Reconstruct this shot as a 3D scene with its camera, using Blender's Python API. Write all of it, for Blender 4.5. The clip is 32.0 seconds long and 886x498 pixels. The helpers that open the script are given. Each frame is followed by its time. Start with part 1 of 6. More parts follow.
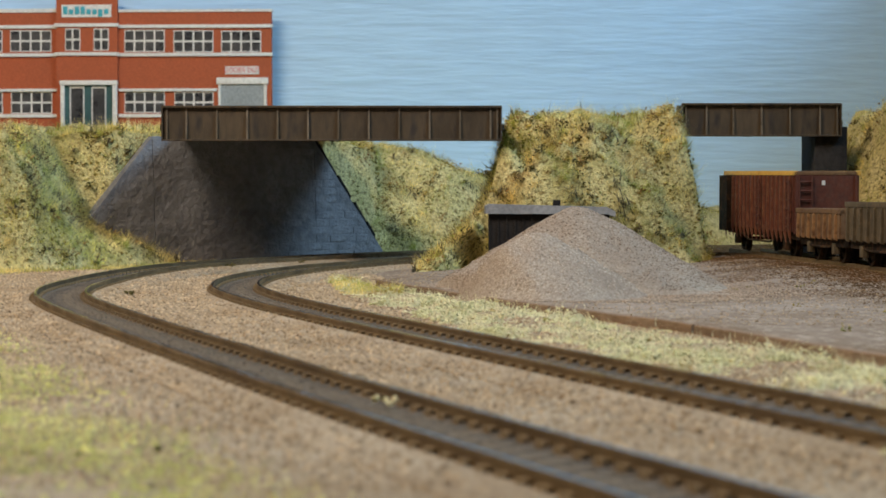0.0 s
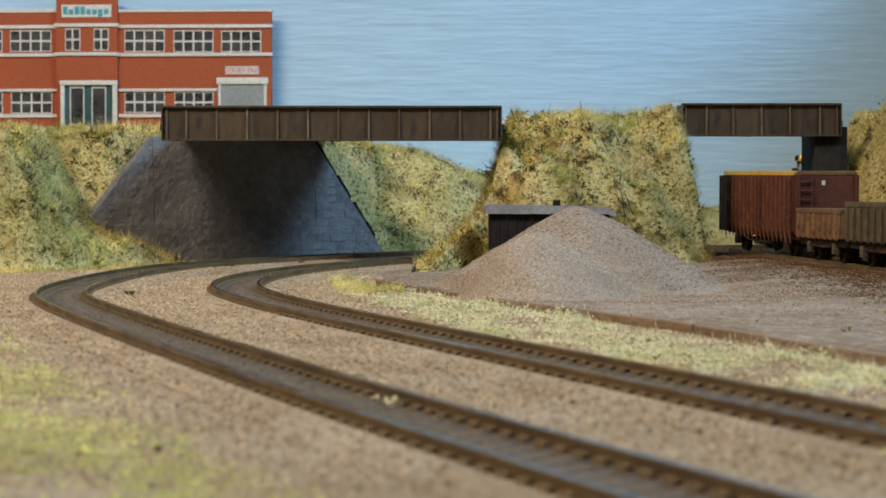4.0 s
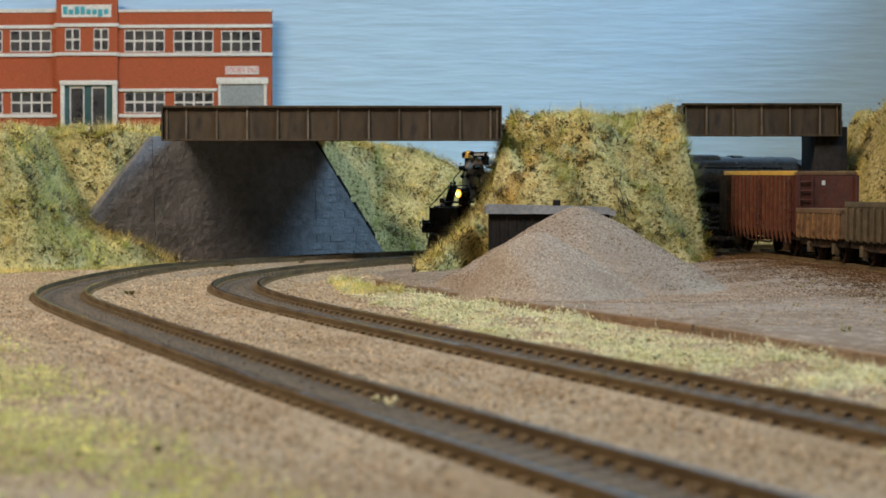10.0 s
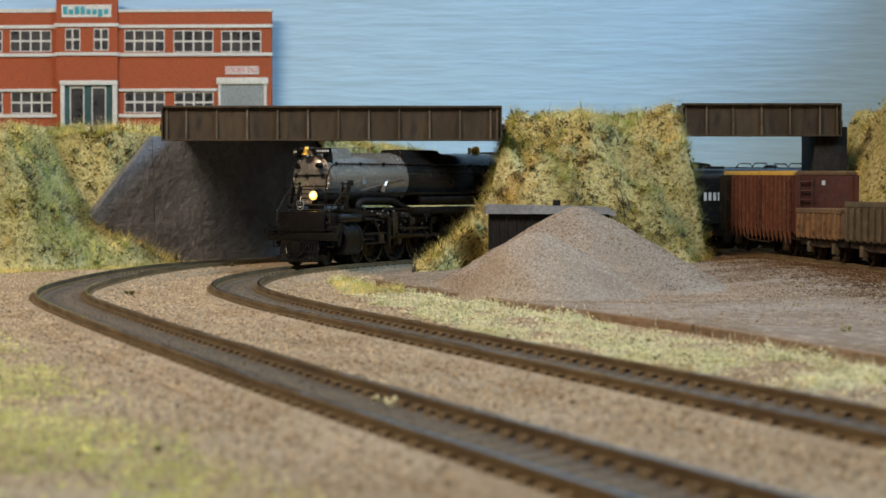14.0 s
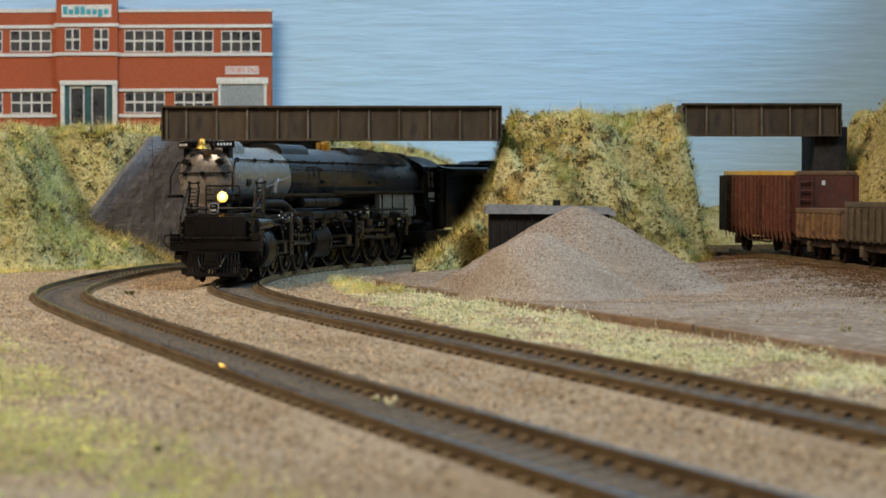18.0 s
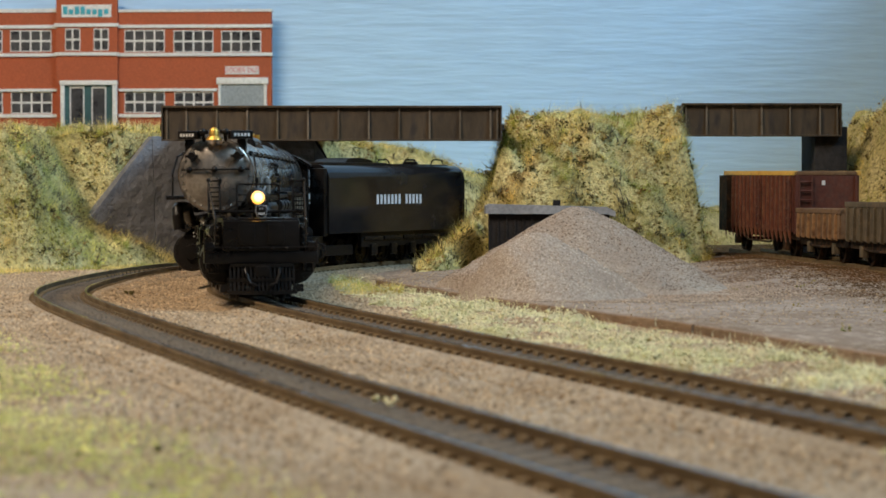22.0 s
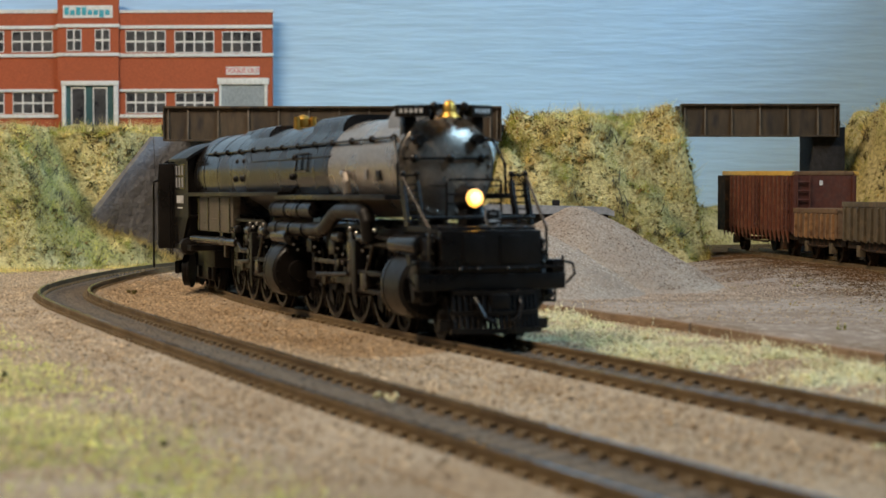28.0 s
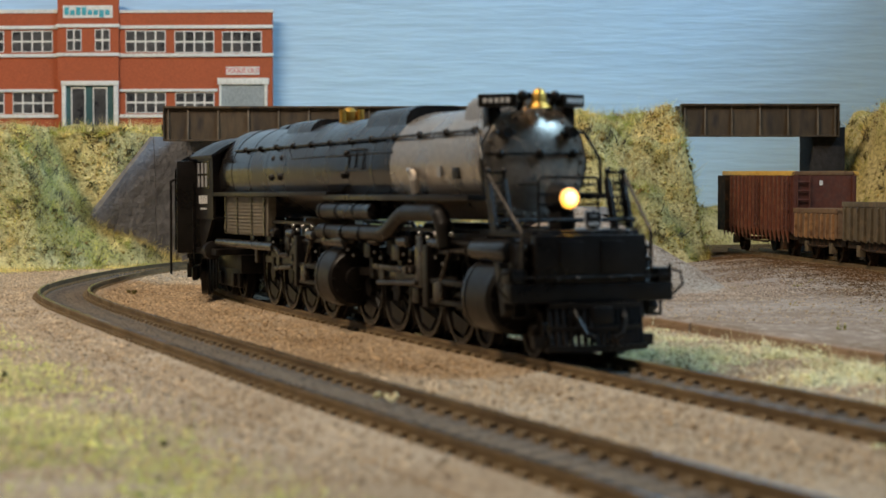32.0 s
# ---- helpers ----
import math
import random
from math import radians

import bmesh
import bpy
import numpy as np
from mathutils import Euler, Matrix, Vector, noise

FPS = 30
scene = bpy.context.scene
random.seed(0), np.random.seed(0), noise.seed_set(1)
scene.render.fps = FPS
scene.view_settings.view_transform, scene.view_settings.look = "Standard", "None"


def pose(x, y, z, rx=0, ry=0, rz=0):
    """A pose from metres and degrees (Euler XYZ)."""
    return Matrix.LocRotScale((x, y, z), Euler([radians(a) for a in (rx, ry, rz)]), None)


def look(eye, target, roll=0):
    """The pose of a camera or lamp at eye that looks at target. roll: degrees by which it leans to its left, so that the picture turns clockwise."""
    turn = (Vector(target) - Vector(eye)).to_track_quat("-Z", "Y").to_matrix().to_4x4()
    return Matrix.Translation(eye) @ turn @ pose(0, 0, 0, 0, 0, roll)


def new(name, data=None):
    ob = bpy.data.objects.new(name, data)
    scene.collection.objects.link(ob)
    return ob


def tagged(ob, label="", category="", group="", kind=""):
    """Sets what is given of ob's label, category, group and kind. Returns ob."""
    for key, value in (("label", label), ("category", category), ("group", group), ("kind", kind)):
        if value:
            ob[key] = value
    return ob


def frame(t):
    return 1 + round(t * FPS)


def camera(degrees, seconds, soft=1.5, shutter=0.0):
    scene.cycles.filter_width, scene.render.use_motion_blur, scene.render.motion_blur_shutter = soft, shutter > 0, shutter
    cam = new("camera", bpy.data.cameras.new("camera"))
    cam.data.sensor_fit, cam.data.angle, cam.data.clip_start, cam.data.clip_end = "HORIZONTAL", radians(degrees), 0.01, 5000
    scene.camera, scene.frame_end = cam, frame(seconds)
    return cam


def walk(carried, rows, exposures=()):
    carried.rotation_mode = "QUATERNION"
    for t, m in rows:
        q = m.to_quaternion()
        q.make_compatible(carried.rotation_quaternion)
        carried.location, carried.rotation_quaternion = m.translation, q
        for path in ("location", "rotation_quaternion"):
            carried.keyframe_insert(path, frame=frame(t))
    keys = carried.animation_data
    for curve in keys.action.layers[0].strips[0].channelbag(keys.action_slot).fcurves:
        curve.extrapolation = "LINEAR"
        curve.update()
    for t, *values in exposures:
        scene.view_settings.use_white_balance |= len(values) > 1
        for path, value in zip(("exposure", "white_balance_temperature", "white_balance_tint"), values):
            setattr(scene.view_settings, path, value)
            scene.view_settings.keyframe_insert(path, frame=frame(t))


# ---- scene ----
S = 0.001  # the place is a model railway: its measures below are in millimetres

cam = camera(26.73, 32.0, soft=1.5)
walk(cam, [(0.0, pose(0, 0, 0.0365, 88.377)), (25.3, pose(0, 0, 0.0365, 88.377)), (27.3, pose(0, -0.0055, 0.0365, 88.377)), (32.0, pose(0, -0.0055, 0.0365, 88.377))])
cam.data.dof.use_dof, cam.data.dof.focus_distance, cam.data.dof.aperture_fstop = True, 0.78, 48.0

# ---- light: the room's ceiling panels and the strip light over the layout ----
world = bpy.data.worlds.new("room")
scene.world = world
world.use_nodes = True
world.node_tree.nodes["Background"].inputs[0].default_value = (0.75, 0.85, 1.0, 1)
world.node_tree.nodes["Background"].inputs[1].default_value = 0.25
scene.view_settings.exposure = 0.0


def area(name, eye, target, wide, deep, power, colour):
    lamp = bpy.data.lights.new(name, "AREA")
    lamp.shape, lamp.size, lamp.size_y, lamp.energy, lamp.color = "RECTANGLE", wide, deep, power, colour
    ob = new(name, lamp)
    ob.matrix_world = look(eye, target)
    return ob


area("strip_light", (-0.54, 0.29, 0.86), (-0.20, 0.93, 0.0), 0.6, 0.08, 12.1, (1.0, 0.82, 0.62))
area("ceiling_panel_light", (1.30, 0.15, 1.46), (-0.12, 0.74, 0.0), 0.75, 0.75, 35.5, (0.465, 0.745, 1.0))


# ---- materials ----
def nodes_of(name):
    m = bpy.data.materials.new(name)
    m.use_nodes = True
    return m, m.node_tree.nodes, m.node_tree.links, m.node_tree.nodes["Principled BSDF"]


def mixed(n, l, a, b, fac):
    x = n.new("ShaderNodeMix")
    x.data_type = "RGBA"
    for i, v in ((6, a), (7, b), (0, fac)):
        if isinstance(v, (tuple, float, int)):
            x.inputs[i].default_value = (*v, 1) if isinstance(v, tuple) else v
        else:
            l.new(v, x.inputs[i])
    return x.outputs[2]


def noised(n, l, scale, detail=4.0, rough=0.6, lo=0.35, hi=0.65, stretch=(1, 1, 1)):
    co, mp = n.new("ShaderNodeTexCoord"), n.new("ShaderNodeMapping")
    l.new(co.outputs["Object"], mp.inputs[0])
    mp.inputs["Scale"].default_value = stretch
    t, r = n.new("ShaderNodeTexNoise"), n.new("ShaderNodeMapRange")
    l.new(mp.outputs[0], t.inputs["Vector"])
    t.inputs["Scale"].default_value, t.inputs["Detail"].default_value, t.inputs["Roughness"].default_value = scale, detail, rough
    l.new(t.outputs[0], r.inputs[0])
    r.inputs[1].default_value, r.inputs[2].default_value = lo, hi
    return r.outputs[0]


def paint(name, c1, c2, rough=0.6, metal=0.0, coarse=60.0, fine=900.0, c3=None, bump=0.3, depth=0.0003, island=0.0, stretch=(1, 1, 1), spec=0.5, grain=0.2, crisp=0.12, leaf=0.0):
    """A surface of two or three tones: coarse patches, fine grain and relief, at real size."""
    m, n, l, p = nodes_of(name)
    big, small = noised(n, l, coarse, 4, 0.65, 0.5 - crisp, 0.5 + crisp, stretch), noised(n, l, fine, 3, 0.6, 0.3, 0.7, stretch)
    col = mixed(n, l, c1, c2, big)
    if c3:
        col = mixed(n, l, col, c3, noised(n, l, fine * 0.6, 2, 0.5, 0.5, 0.72, stretch))
    hsv = n.new("ShaderNodeHueSaturation")
    l.new(col, hsv.inputs["Color"])
    r = n.new("ShaderNodeMapRange")
    l.new(small, r.inputs[0])
    r.inputs[3].default_value, r.inputs[4].default_value = 1 - grain, 1 + grain
    if island:
        g, a, r2 = n.new("ShaderNodeNewGeometry"), n.new("ShaderNodeMath"), n.new("ShaderNodeMapRange")
        l.new(g.outputs["Random Per Island"], r2.inputs[0])
        r2.inputs[3].default_value, r2.inputs[4].default_value = 1 - island, 1 + island
        a.operation = "MULTIPLY"
        l.new(r.outputs[0], a.inputs[0]), l.new(r2.outputs[0], a.inputs[1])
        l.new(a.outputs[0], hsv.inputs["Value"])
    else:
        l.new(r.outputs[0], hsv.inputs["Value"])
    l.new(hsv.outputs[0], p.inputs["Base Color"])
    rr = n.new("ShaderNodeMapRange")
    l.new(big, rr.inputs[0])
    rr.inputs[3].default_value, rr.inputs[4].default_value = rough - 0.08, min(1.0, rough + 0.1)
    l.new(rr.outputs[0], p.inputs["Roughness"])
    p.inputs["Metallic"].default_value = metal
    p.inputs["Specular IOR Level"].default_value = spec
    if bump:
        b = n.new("ShaderNodeBump")
        b.inputs["Strength"].default_value, b.inputs["Distance"].default_value = bump, depth
        l.new(small, b.inputs["Height"])
        l.new(b.outputs[0], p.inputs["Normal"])
    if leaf:
        thin, both = n.new("ShaderNodeBsdfTranslucent"), n.new("ShaderNodeMixShader")
        l.new(hsv.outputs[0], thin.inputs["Color"])
        both.inputs[0].default_value = leaf
        l.new(p.outputs[0], both.inputs[1]), l.new(thin.outputs[0], both.inputs[2])
        l.new(both.outputs[0], n["Material Output"].inputs["Surface"])
    return m


def glow(name, colour, strength):
    m, n, l, p = nodes_of(name)
    p.inputs["Emission Color"].default_value = (*colour, 1)
    p.inputs["Emission Strength"].default_value = strength
    p.inputs["Base Color"].default_value = (0.8, 0.7, 0.5, 1)
    return m


BALLAST = paint("ballast", (0.40, 0.295, 0.19), (0.51, 0.405, 0.29), 0.95, 0, 25, 1400, (0.22, 0.155, 0.105), 0.9, 0.0006, spec=0.15)
CESS = paint("track_bed", (0.085, 0.080, 0.078), (0.150, 0.132, 0.118), 0.95, 0, 45, 400, (0.21, 0.155, 0.10), 1.0, 0.0007, spec=0.08)
CESS_GRAIN = paint("track_grain", (0.10, 0.09, 0.08), (0.17, 0.13, 0.095), 0.9, 0, 40, 700, None, 0.0, island=0.5, spec=0.15)
RAIL = paint("rusty_rail", (0.20, 0.135, 0.065), (0.13, 0.085, 0.042), 0.6, 0.1, 50, 900, None, 0.3)
RAILTOP = paint("worn_rail_head", (0.13, 0.13, 0.14), (0.20, 0.18, 0.17), 0.11, 0.9, 40, 900, None, 0.0)
SLEEPER = paint("sleeper", (0.085, 0.078, 0.074), (0.140, 0.118, 0.098), 0.95, 0, 60, 300, (0.20, 0.15, 0.10), 0.8, 0.0005, spec=0.08, grain=0.3)
CHAIR = paint("rusty_chair", (0.25, 0.175, 0.085), (0.17, 0.115, 0.06), 0.8, 0, 80, 900, None, 0.3)
SOIL = paint("bank_soil", (0.58, 0.49, 0.20), (0.74, 0.64, 0.32), 0.95, 0, 45, 800, (0.20, 0.14, 0.05), 0.9, 0.001, spec=0.1)
GRASS = paint("yellow_green_grass", (1.0, 0.88, 0.40), (0.80, 0.72, 0.15), 0.9, 0, 24, 90, (0.48, 0.33, 0.09), 0.0, island=0.34, spec=0.12, crisp=0.05, leaf=0.3)
HILL_GRASS = paint("olive_brown_grass", (0.99, 0.78, 0.27), (0.38, 0.39, 0.065), 0.9, 0, 42, 90, (0.36, 0.19, 0.05), 0.0, island=0.38, spec=0.12, crisp=0.05, leaf=0.25)
CORNER_GRASS = paint("green_corner_grass", (0.84, 0.78, 0.36), (0.50, 0.50, 0.13), 0.9, 0, 22, 90, (0.62, 0.48, 0.24), 0.0, island=0.3, spec=0.1, leaf=0.3)
PALE_GRASS = paint("pale_grass", (0.96, 0.88, 0.50), (0.82, 0.76, 0.32), 0.9, 0, 30, 200, (0.58, 0.45, 0.25), 0.0, island=0.35, spec=0.12, leaf=0.42)
PALE_TUFT = paint("pale_tuft", (0.84, 0.79, 0.52), (0.66, 0.63, 0.33), 0.95, 0, 22, 150, (0.72, 0.58, 0.39), 0.0, island=0.2, spec=0.08, leaf=0.25)
BROWN_LEAF = paint("brown_leaf", (0.30, 0.17, 0.06), (0.40, 0.25, 0.09), 0.9, 0, 60, 300, None, 0.0, island=0.5, spec=0.12)
DEAD_LEAF = paint("dead_leaf", (0.085, 0.075, 0.045), (0.15, 0.115, 0.06), 0.85, 0, 60, 300, None, 0.0, island=0.5, spec=0.2)
SCRUB = paint("dark_scrub", (0.09, 0.09, 0.03), (0.14, 0.10, 0.035), 0.9, 0, 60, 400, None, 0.0, island=0.5, spec=0.15)
OLIVE_LEAF = paint("olive_scatter", (0.24, 0.24, 0.06), (0.42, 0.29, 0.08), 0.9, 0, 55, 200, (0.13, 0.15, 0.045), 0.0, island=0.5, spec=0.15)
BALLAST_STONE = paint("ballast_grain", (0.48, 0.36, 0.235), (0.375, 0.265, 0.16), 0.9, 0, 40, 700, None, 0.0, island=0.45, spec=0.2)
EARTH = paint("dark_earth", (0.16, 0.095, 0.05), (0.10, 0.06, 0.03), 0.95, 0, 40, 500, None, 0.0, island=0.4, spec=0.1)
SAND = paint("sand_heap", (0.37, 0.295, 0.235), (0.47, 0.395, 0.325), 0.95, 0, 22, 1500, (0.28, 0.215, 0.165), 0.8, 0.0006, spec=0.15, grain=0.3)
SAND_GRAIN = paint("sand_grain", (0.42, 0.335, 0.265), (0.34, 0.265, 0.205), 0.95, 0, 30, 800, None, 0.0, island=0.3, spec=0.15)
PALE_GRIT = paint("pale_grit", (0.62, 0.53, 0.44), (0.48, 0.39, 0.31), 0.9, 0, 40, 800, None, 0.0, island=0.3, spec=0.2)
BROWN_GRIT = paint("brown_grit", (0.24, 0.165, 0.115), (0.16, 0.105, 0.07), 0.95, 0, 40, 800, None, 0.0, island=0.35, spec=0.1)
YARD = paint("yard_earth", (0.31, 0.25, 0.205), (0.19, 0.135, 0.092), 0.9, 0, 14, 500, (0.38, 0.31, 0.25), 0.5, 0.0004, spec=0.2, stretch=(1, 0.6, 1))
PLASTER = paint("grey_plaster", (0.190, 0.194, 0.215), (0.130, 0.131, 0.146), 0.72, 0, 25, 260, (0.19, 0.19, 0.20), 0.6, 0.0010)
GIRDER = paint("brown_girder", (0.050, 0.033, 0.018), (0.078, 0.052, 0.028), 0.6, 0.1, 45, 300, (0.03, 0.022, 0.016), 0.3, stretch=(1, 1, 0.35))
GIRDER_EDGE = paint("worn_girder_edge", (0.075, 0.055, 0.035), (0.11, 0.08, 0.05), 0.6, 0.1, 60, 500, None, 0.2)
RUST_STREAK = paint("pale_streak", (0.17, 0.13, 0.09), (0.08, 0.06, 0.04), 0.7, 0, 60, 600, None, 0.2)
BRICK = paint("printed_brick", (0.38, 0.085, 0.03), (0.43, 0.10, 0.04), 0.75, 0, 20, 900, None, 0.1)
WHITE = paint("white_trim", (0.75, 0.74, 0.72), (0.68, 0.67, 0.66), 0.6, 0, 40, 600, None, 0.1)
PANE = paint("dark_window", (0.03, 0.03, 0.035), (0.07, 0.07, 0.075), 0.35, 0, 60, 400, None, 0.0)
SHUTTER = paint("grey_shutter", (0.36, 0.40, 0.43), (0.32, 0.36, 0.39), 0.5, 0, 40, 600, None, 0.1)
TEAL = paint("teal_lettering", (0.05, 0.36, 0.46), (0.07, 0.40, 0.50), 0.6, 0, 60, 600, None, 0.0)
DOOR_TEAL = paint("teal_door", (0.02, 0.08, 0.09), (0.03, 0.10, 0.11), 0.5, 0, 60, 600, None, 0.0)
RED = paint("red_lettering", (0.6, 0.05, 0.08), (0.65, 0.07, 0.1), 0.6, 0, 60, 600, None, 0.0)
SKY = paint("painted_sky", (0.44, 0.655, 0.89), (0.49, 0.70, 0.92), 0.7, 0, 4, 90, None, 0.9, 0.0006, stretch=(0.22, 1, 2.4), grain=0.07)
BLACK = paint("black_loco_paint", (0.0065, 0.0054, 0.0050), (0.012, 0.0098, 0.0088), 0.34, 0, 40, 700, None, 0.12, spec=0.22)
TANK = paint("tank_black", (0.009, 0.009, 0.0105), (0.013, 0.013, 0.0145), 0.2, 0, 30, 500, None, 0.03, spec=0.5)
BOILER = paint("boiler_black", (0.027, 0.0245, 0.0235), (0.042, 0.038, 0.0365), 0.22, 0.55, 35, 700, None, 0.04)
GRAPHITE = paint("graphite_smokebox", (0.30, 0.265, 0.232), (0.37, 0.33, 0.29), 0.27, 0.58, 40, 800, None, 0.08)
STEEL = paint("bright_steel", (0.45, 0.44, 0.42), (0.3, 0.29, 0.27), 0.35, 0.9, 60, 600, None, 0.1)
DARK_STEEL = paint("oily_dark_steel", (0.085, 0.07, 0.058), (0.04, 0.034, 0.029), 0.3, 0.7, 60, 600, None, 0.1)
FIREBOX = paint("lagged_firebox", (0.24, 0.205, 0.155), (0.17, 0.145, 0.11), 0.6, 0.1, 60, 600, None, 0.2)
BRASS = paint("brass", (0.70, 0.42, 0.09), (0.5, 0.28, 0.06), 0.45, 0.9, 60, 600, None, 0.05)
LETTER = paint("white_lettering", (0.7, 0.7, 0.7), (0.62, 0.62, 0.62), 0.5, 0, 60, 600, None, 0.0)
LAMP = glow("headlight_glow", (1.0, 0.50, 0.055), 13.0)
LAMP_RIM = glow("headlight_rim_glow", (1.0, 0.44, 0.05), 1.7)
RIB_RUST = paint("worn_orange_rust", (0.34, 0.19, 0.085), (0.24, 0.13, 0.06), 0.7, 0, 60, 500, (0.12, 0.06, 0.03), 0.3)
# Rust-toned ribs coloured lighter than the panels, so the gaps between read as shaded.
MAROON_RIB = paint("lit_maroon_rib", (0.20, 0.068, 0.036), (0.14, 0.045, 0.026), 0.6, 0, 60, 500, (0.22, 0.10, 0.055), 0.2)
MAROON = paint("maroon_wagon", (0.078, 0.021, 0.014), (0.115, 0.034, 0.020), 0.6, 0, 40, 500, (0.10, 0.04, 0.03), 0.2)
YELLOW = paint("yellow_capping", (0.78, 0.50, 0.10), (0.62, 0.36, 0.07), 0.6, 0, 40, 500, None, 0.15)
RUSTY = paint("rusty_brown", (0.14, 0.078, 0.038), (0.20, 0.12, 0.06), 0.75, 0, 40, 500, (0.12, 0.06, 0.03), 0.3)
OLIVE = paint("olive_brown", (0.08, 0.06, 0.035), (0.12, 0.092, 0.055), 0.7, 0, 40, 500, (0.15, 0.105, 0.06), 0.3)
UNDER = paint("grimy_underframe", (0.02, 0.014, 0.01), (0.04, 0.028, 0.018), 0.85, 0, 60, 500, (0.10, 0.05, 0.025), 0.3, spec=0.2)
# Pier stone: the shade under the short bridge is put into its dark colour.
SHADED_STONE = paint("shaded_stone", (0.020, 0.019, 0.020), (0.038, 0.036, 0.036), 0.9, 0, 40, 400, None, 0.4, spec=0.15)
HUT = paint("black_hut_boards", (0.016, 0.014, 0.014), (0.03, 0.026, 0.024), 0.8, 0, 50, 500, None, 0.3, spec=0.15)
SLATE = paint("grey_roof", (0.30, 0.30, 0.31), (0.22, 0.22, 0.23), 0.7, 0, 50, 500, None, 0.3)
WOOD = paint("weathered_timber", (0.24, 0.16, 0.10), (0.17, 0.11, 0.065), 0.85, 0, 30, 500, (0.30, 0.22, 0.15), 0.6, 0.0005, stretch=(0.3, 0.3, 1))
ROOM = paint("room_paint", (0.22, 0.22, 0.22), (0.26, 0.26, 0.25), 0.9, 0, 2, 80, None, 0.0)
FLOORING = paint("room_floor", (0.25, 0.2, 0.16), (0.3, 0.24, 0.19), 0.7, 0, 4, 80, None, 0.0)


# ---- lines of the tracks (mm) ----
def spline(points, step=2.0):
    """Evenly spaced points (mm) along a smooth curve through the control points."""
    p = np.array(points, float)
    p = np.vstack([2 * p[0] - p[1], p, 2 * p[-1] - p[-2]])
    out = []
    for i in range(1, len(p) - 2):
        a, b, c, d = p[i - 1:i + 3]
        ta, tb, tc = np.linalg.norm(b - a) ** .5, np.linalg.norm(c - b) ** .5, np.linalg.norm(d - c) ** .5
        m1 = tb * ((b - a) / ta - (c - a) / (ta + tb) + (c - b) / tb)
        m2 = tb * ((c - b) / tb - (d - b) / (tb + tc) + (d - c) / tc)
        for u in np.linspace(0, 1, 60, endpoint=False):
            out.append((2 * u ** 3 - 3 * u * u + 1) * b + (u ** 3 - 2 * u * u + u) * m1 + (3 * u * u - 2 * u ** 3) * c + (u ** 3 - u * u) * m2)
    out = np.array(out + [p[-2]])
    for _ in range(30):
        out[1:-1] = (out[:-2] + 2 * out[1:-1] + out[2:]) / 4
    s = np.concatenate([[0], np.cumsum(np.linalg.norm(np.diff(out, axis=0), axis=1))])
    t = np.arange(0, s[-1], step)
    return np.stack([np.interp(t, s, out[:, 0]), np.interp(t, s, out[:, 1])], 1)


def rise(y):
    """Height of the main line's rail top (mm): it climbs a little towards the back."""
    return 3.5 + np.interp(y, (700, 905, 1000, 1120), (0, 1.0, 1.8, 2.4))


INNER = spline([(1000, 1455), (700, 1330), (400, 1205), (220, 1125), (150, 1090), (80, 1050), (30, 1010), (-8, 965), (-40, 908), (-58, 868), (-70, 825),
                (-77.5, 785), (-80.5, 740), (-78, 700), (-71.4, 663), (-61.1, 623), (-48.8, 583), (-35.2, 543), (-5.8, 463), (24.3, 383), (54.4, 303), (107.9, 163), (150, 53)])
OUTER = spline([(1000, 1510), (690, 1380), (380, 1250), (200, 1170), (130, 1135), (58, 1097), (0, 1060), (-40, 1020), (-75, 975), (-103, 930), (-121, 895), (-131, 855),
                (-137.5, 805), (-140, 750), (-139, 690), (-132, 643), (-121.4, 603), (-108.2, 563), (-79.4, 483), (-49.3, 403), (-18.8, 323), (30.3, 203), (60, 134), (100, 42)])


def on_line(line, s):
    """Point of the line s mm from its back end."""
    i = np.arange(len(line)) * 2.0
    return np.array([np.interp(s, i, line[:, 0]), np.interp(s, i, line[:, 1])])


# ---- tools for building (all in mm) ----
def part(name, bm, material, parent=None, label="", at=None, kind=""):
    bm.transform(Matrix.Scale(S, 4))
    me = bpy.data.meshes.new(name)
    bm.to_mesh(me)
    bm.free()
    me.polygons.foreach_set("use_smooth", [True] * len(me.polygons))
    me.set_sharp_from_angle(angle=radians(32))
    return placed(name, me, material, parent, label, at, kind)


def placed(name, me, material=None, parent=None, label="", at=None, kind=""):
    if material is not None and not me.materials:
        me.materials.append(material)
    ob = new(name, me)
    if parent:
        ob.parent = parent
    if at is not None:
        ob.matrix_basis = at
    return tagged(ob, label, kind=kind)


def thing(name, x, y, z, turn=0.0, label="", category="", group=""):
    ob = new(name)
    ob.empty_display_size = 0.01
    ob.matrix_basis = mm(x, y, z, 0, 0, turn)
    return tagged(ob, label, category, group)


def mm(x, y, z, rx=0, ry=0, rz=0):
    return pose(x * S, y * S, z * S, rx, ry, rz)


def box(bm, x0, x1, y0, y1, z0, z1, bevel=0.0):
    v = [bm.verts.new((x, y, z)) for x in (x0, x1) for y in (y0, y1) for z in (z0, z1)]
    f = [bm.faces.new([v[i] for i in q]) for q in ((0, 1, 3, 2), (4, 6, 7, 5), (0, 4, 5, 1), (2, 3, 7, 6), (0, 2, 6, 4), (1, 5, 7, 3))]
    if bevel:
        bmesh.ops.bevel(bm, geom=list({e for q in f for e in q.edges}), offset=bevel, segments=2, affect="EDGES", profile=0.6)
    return bm


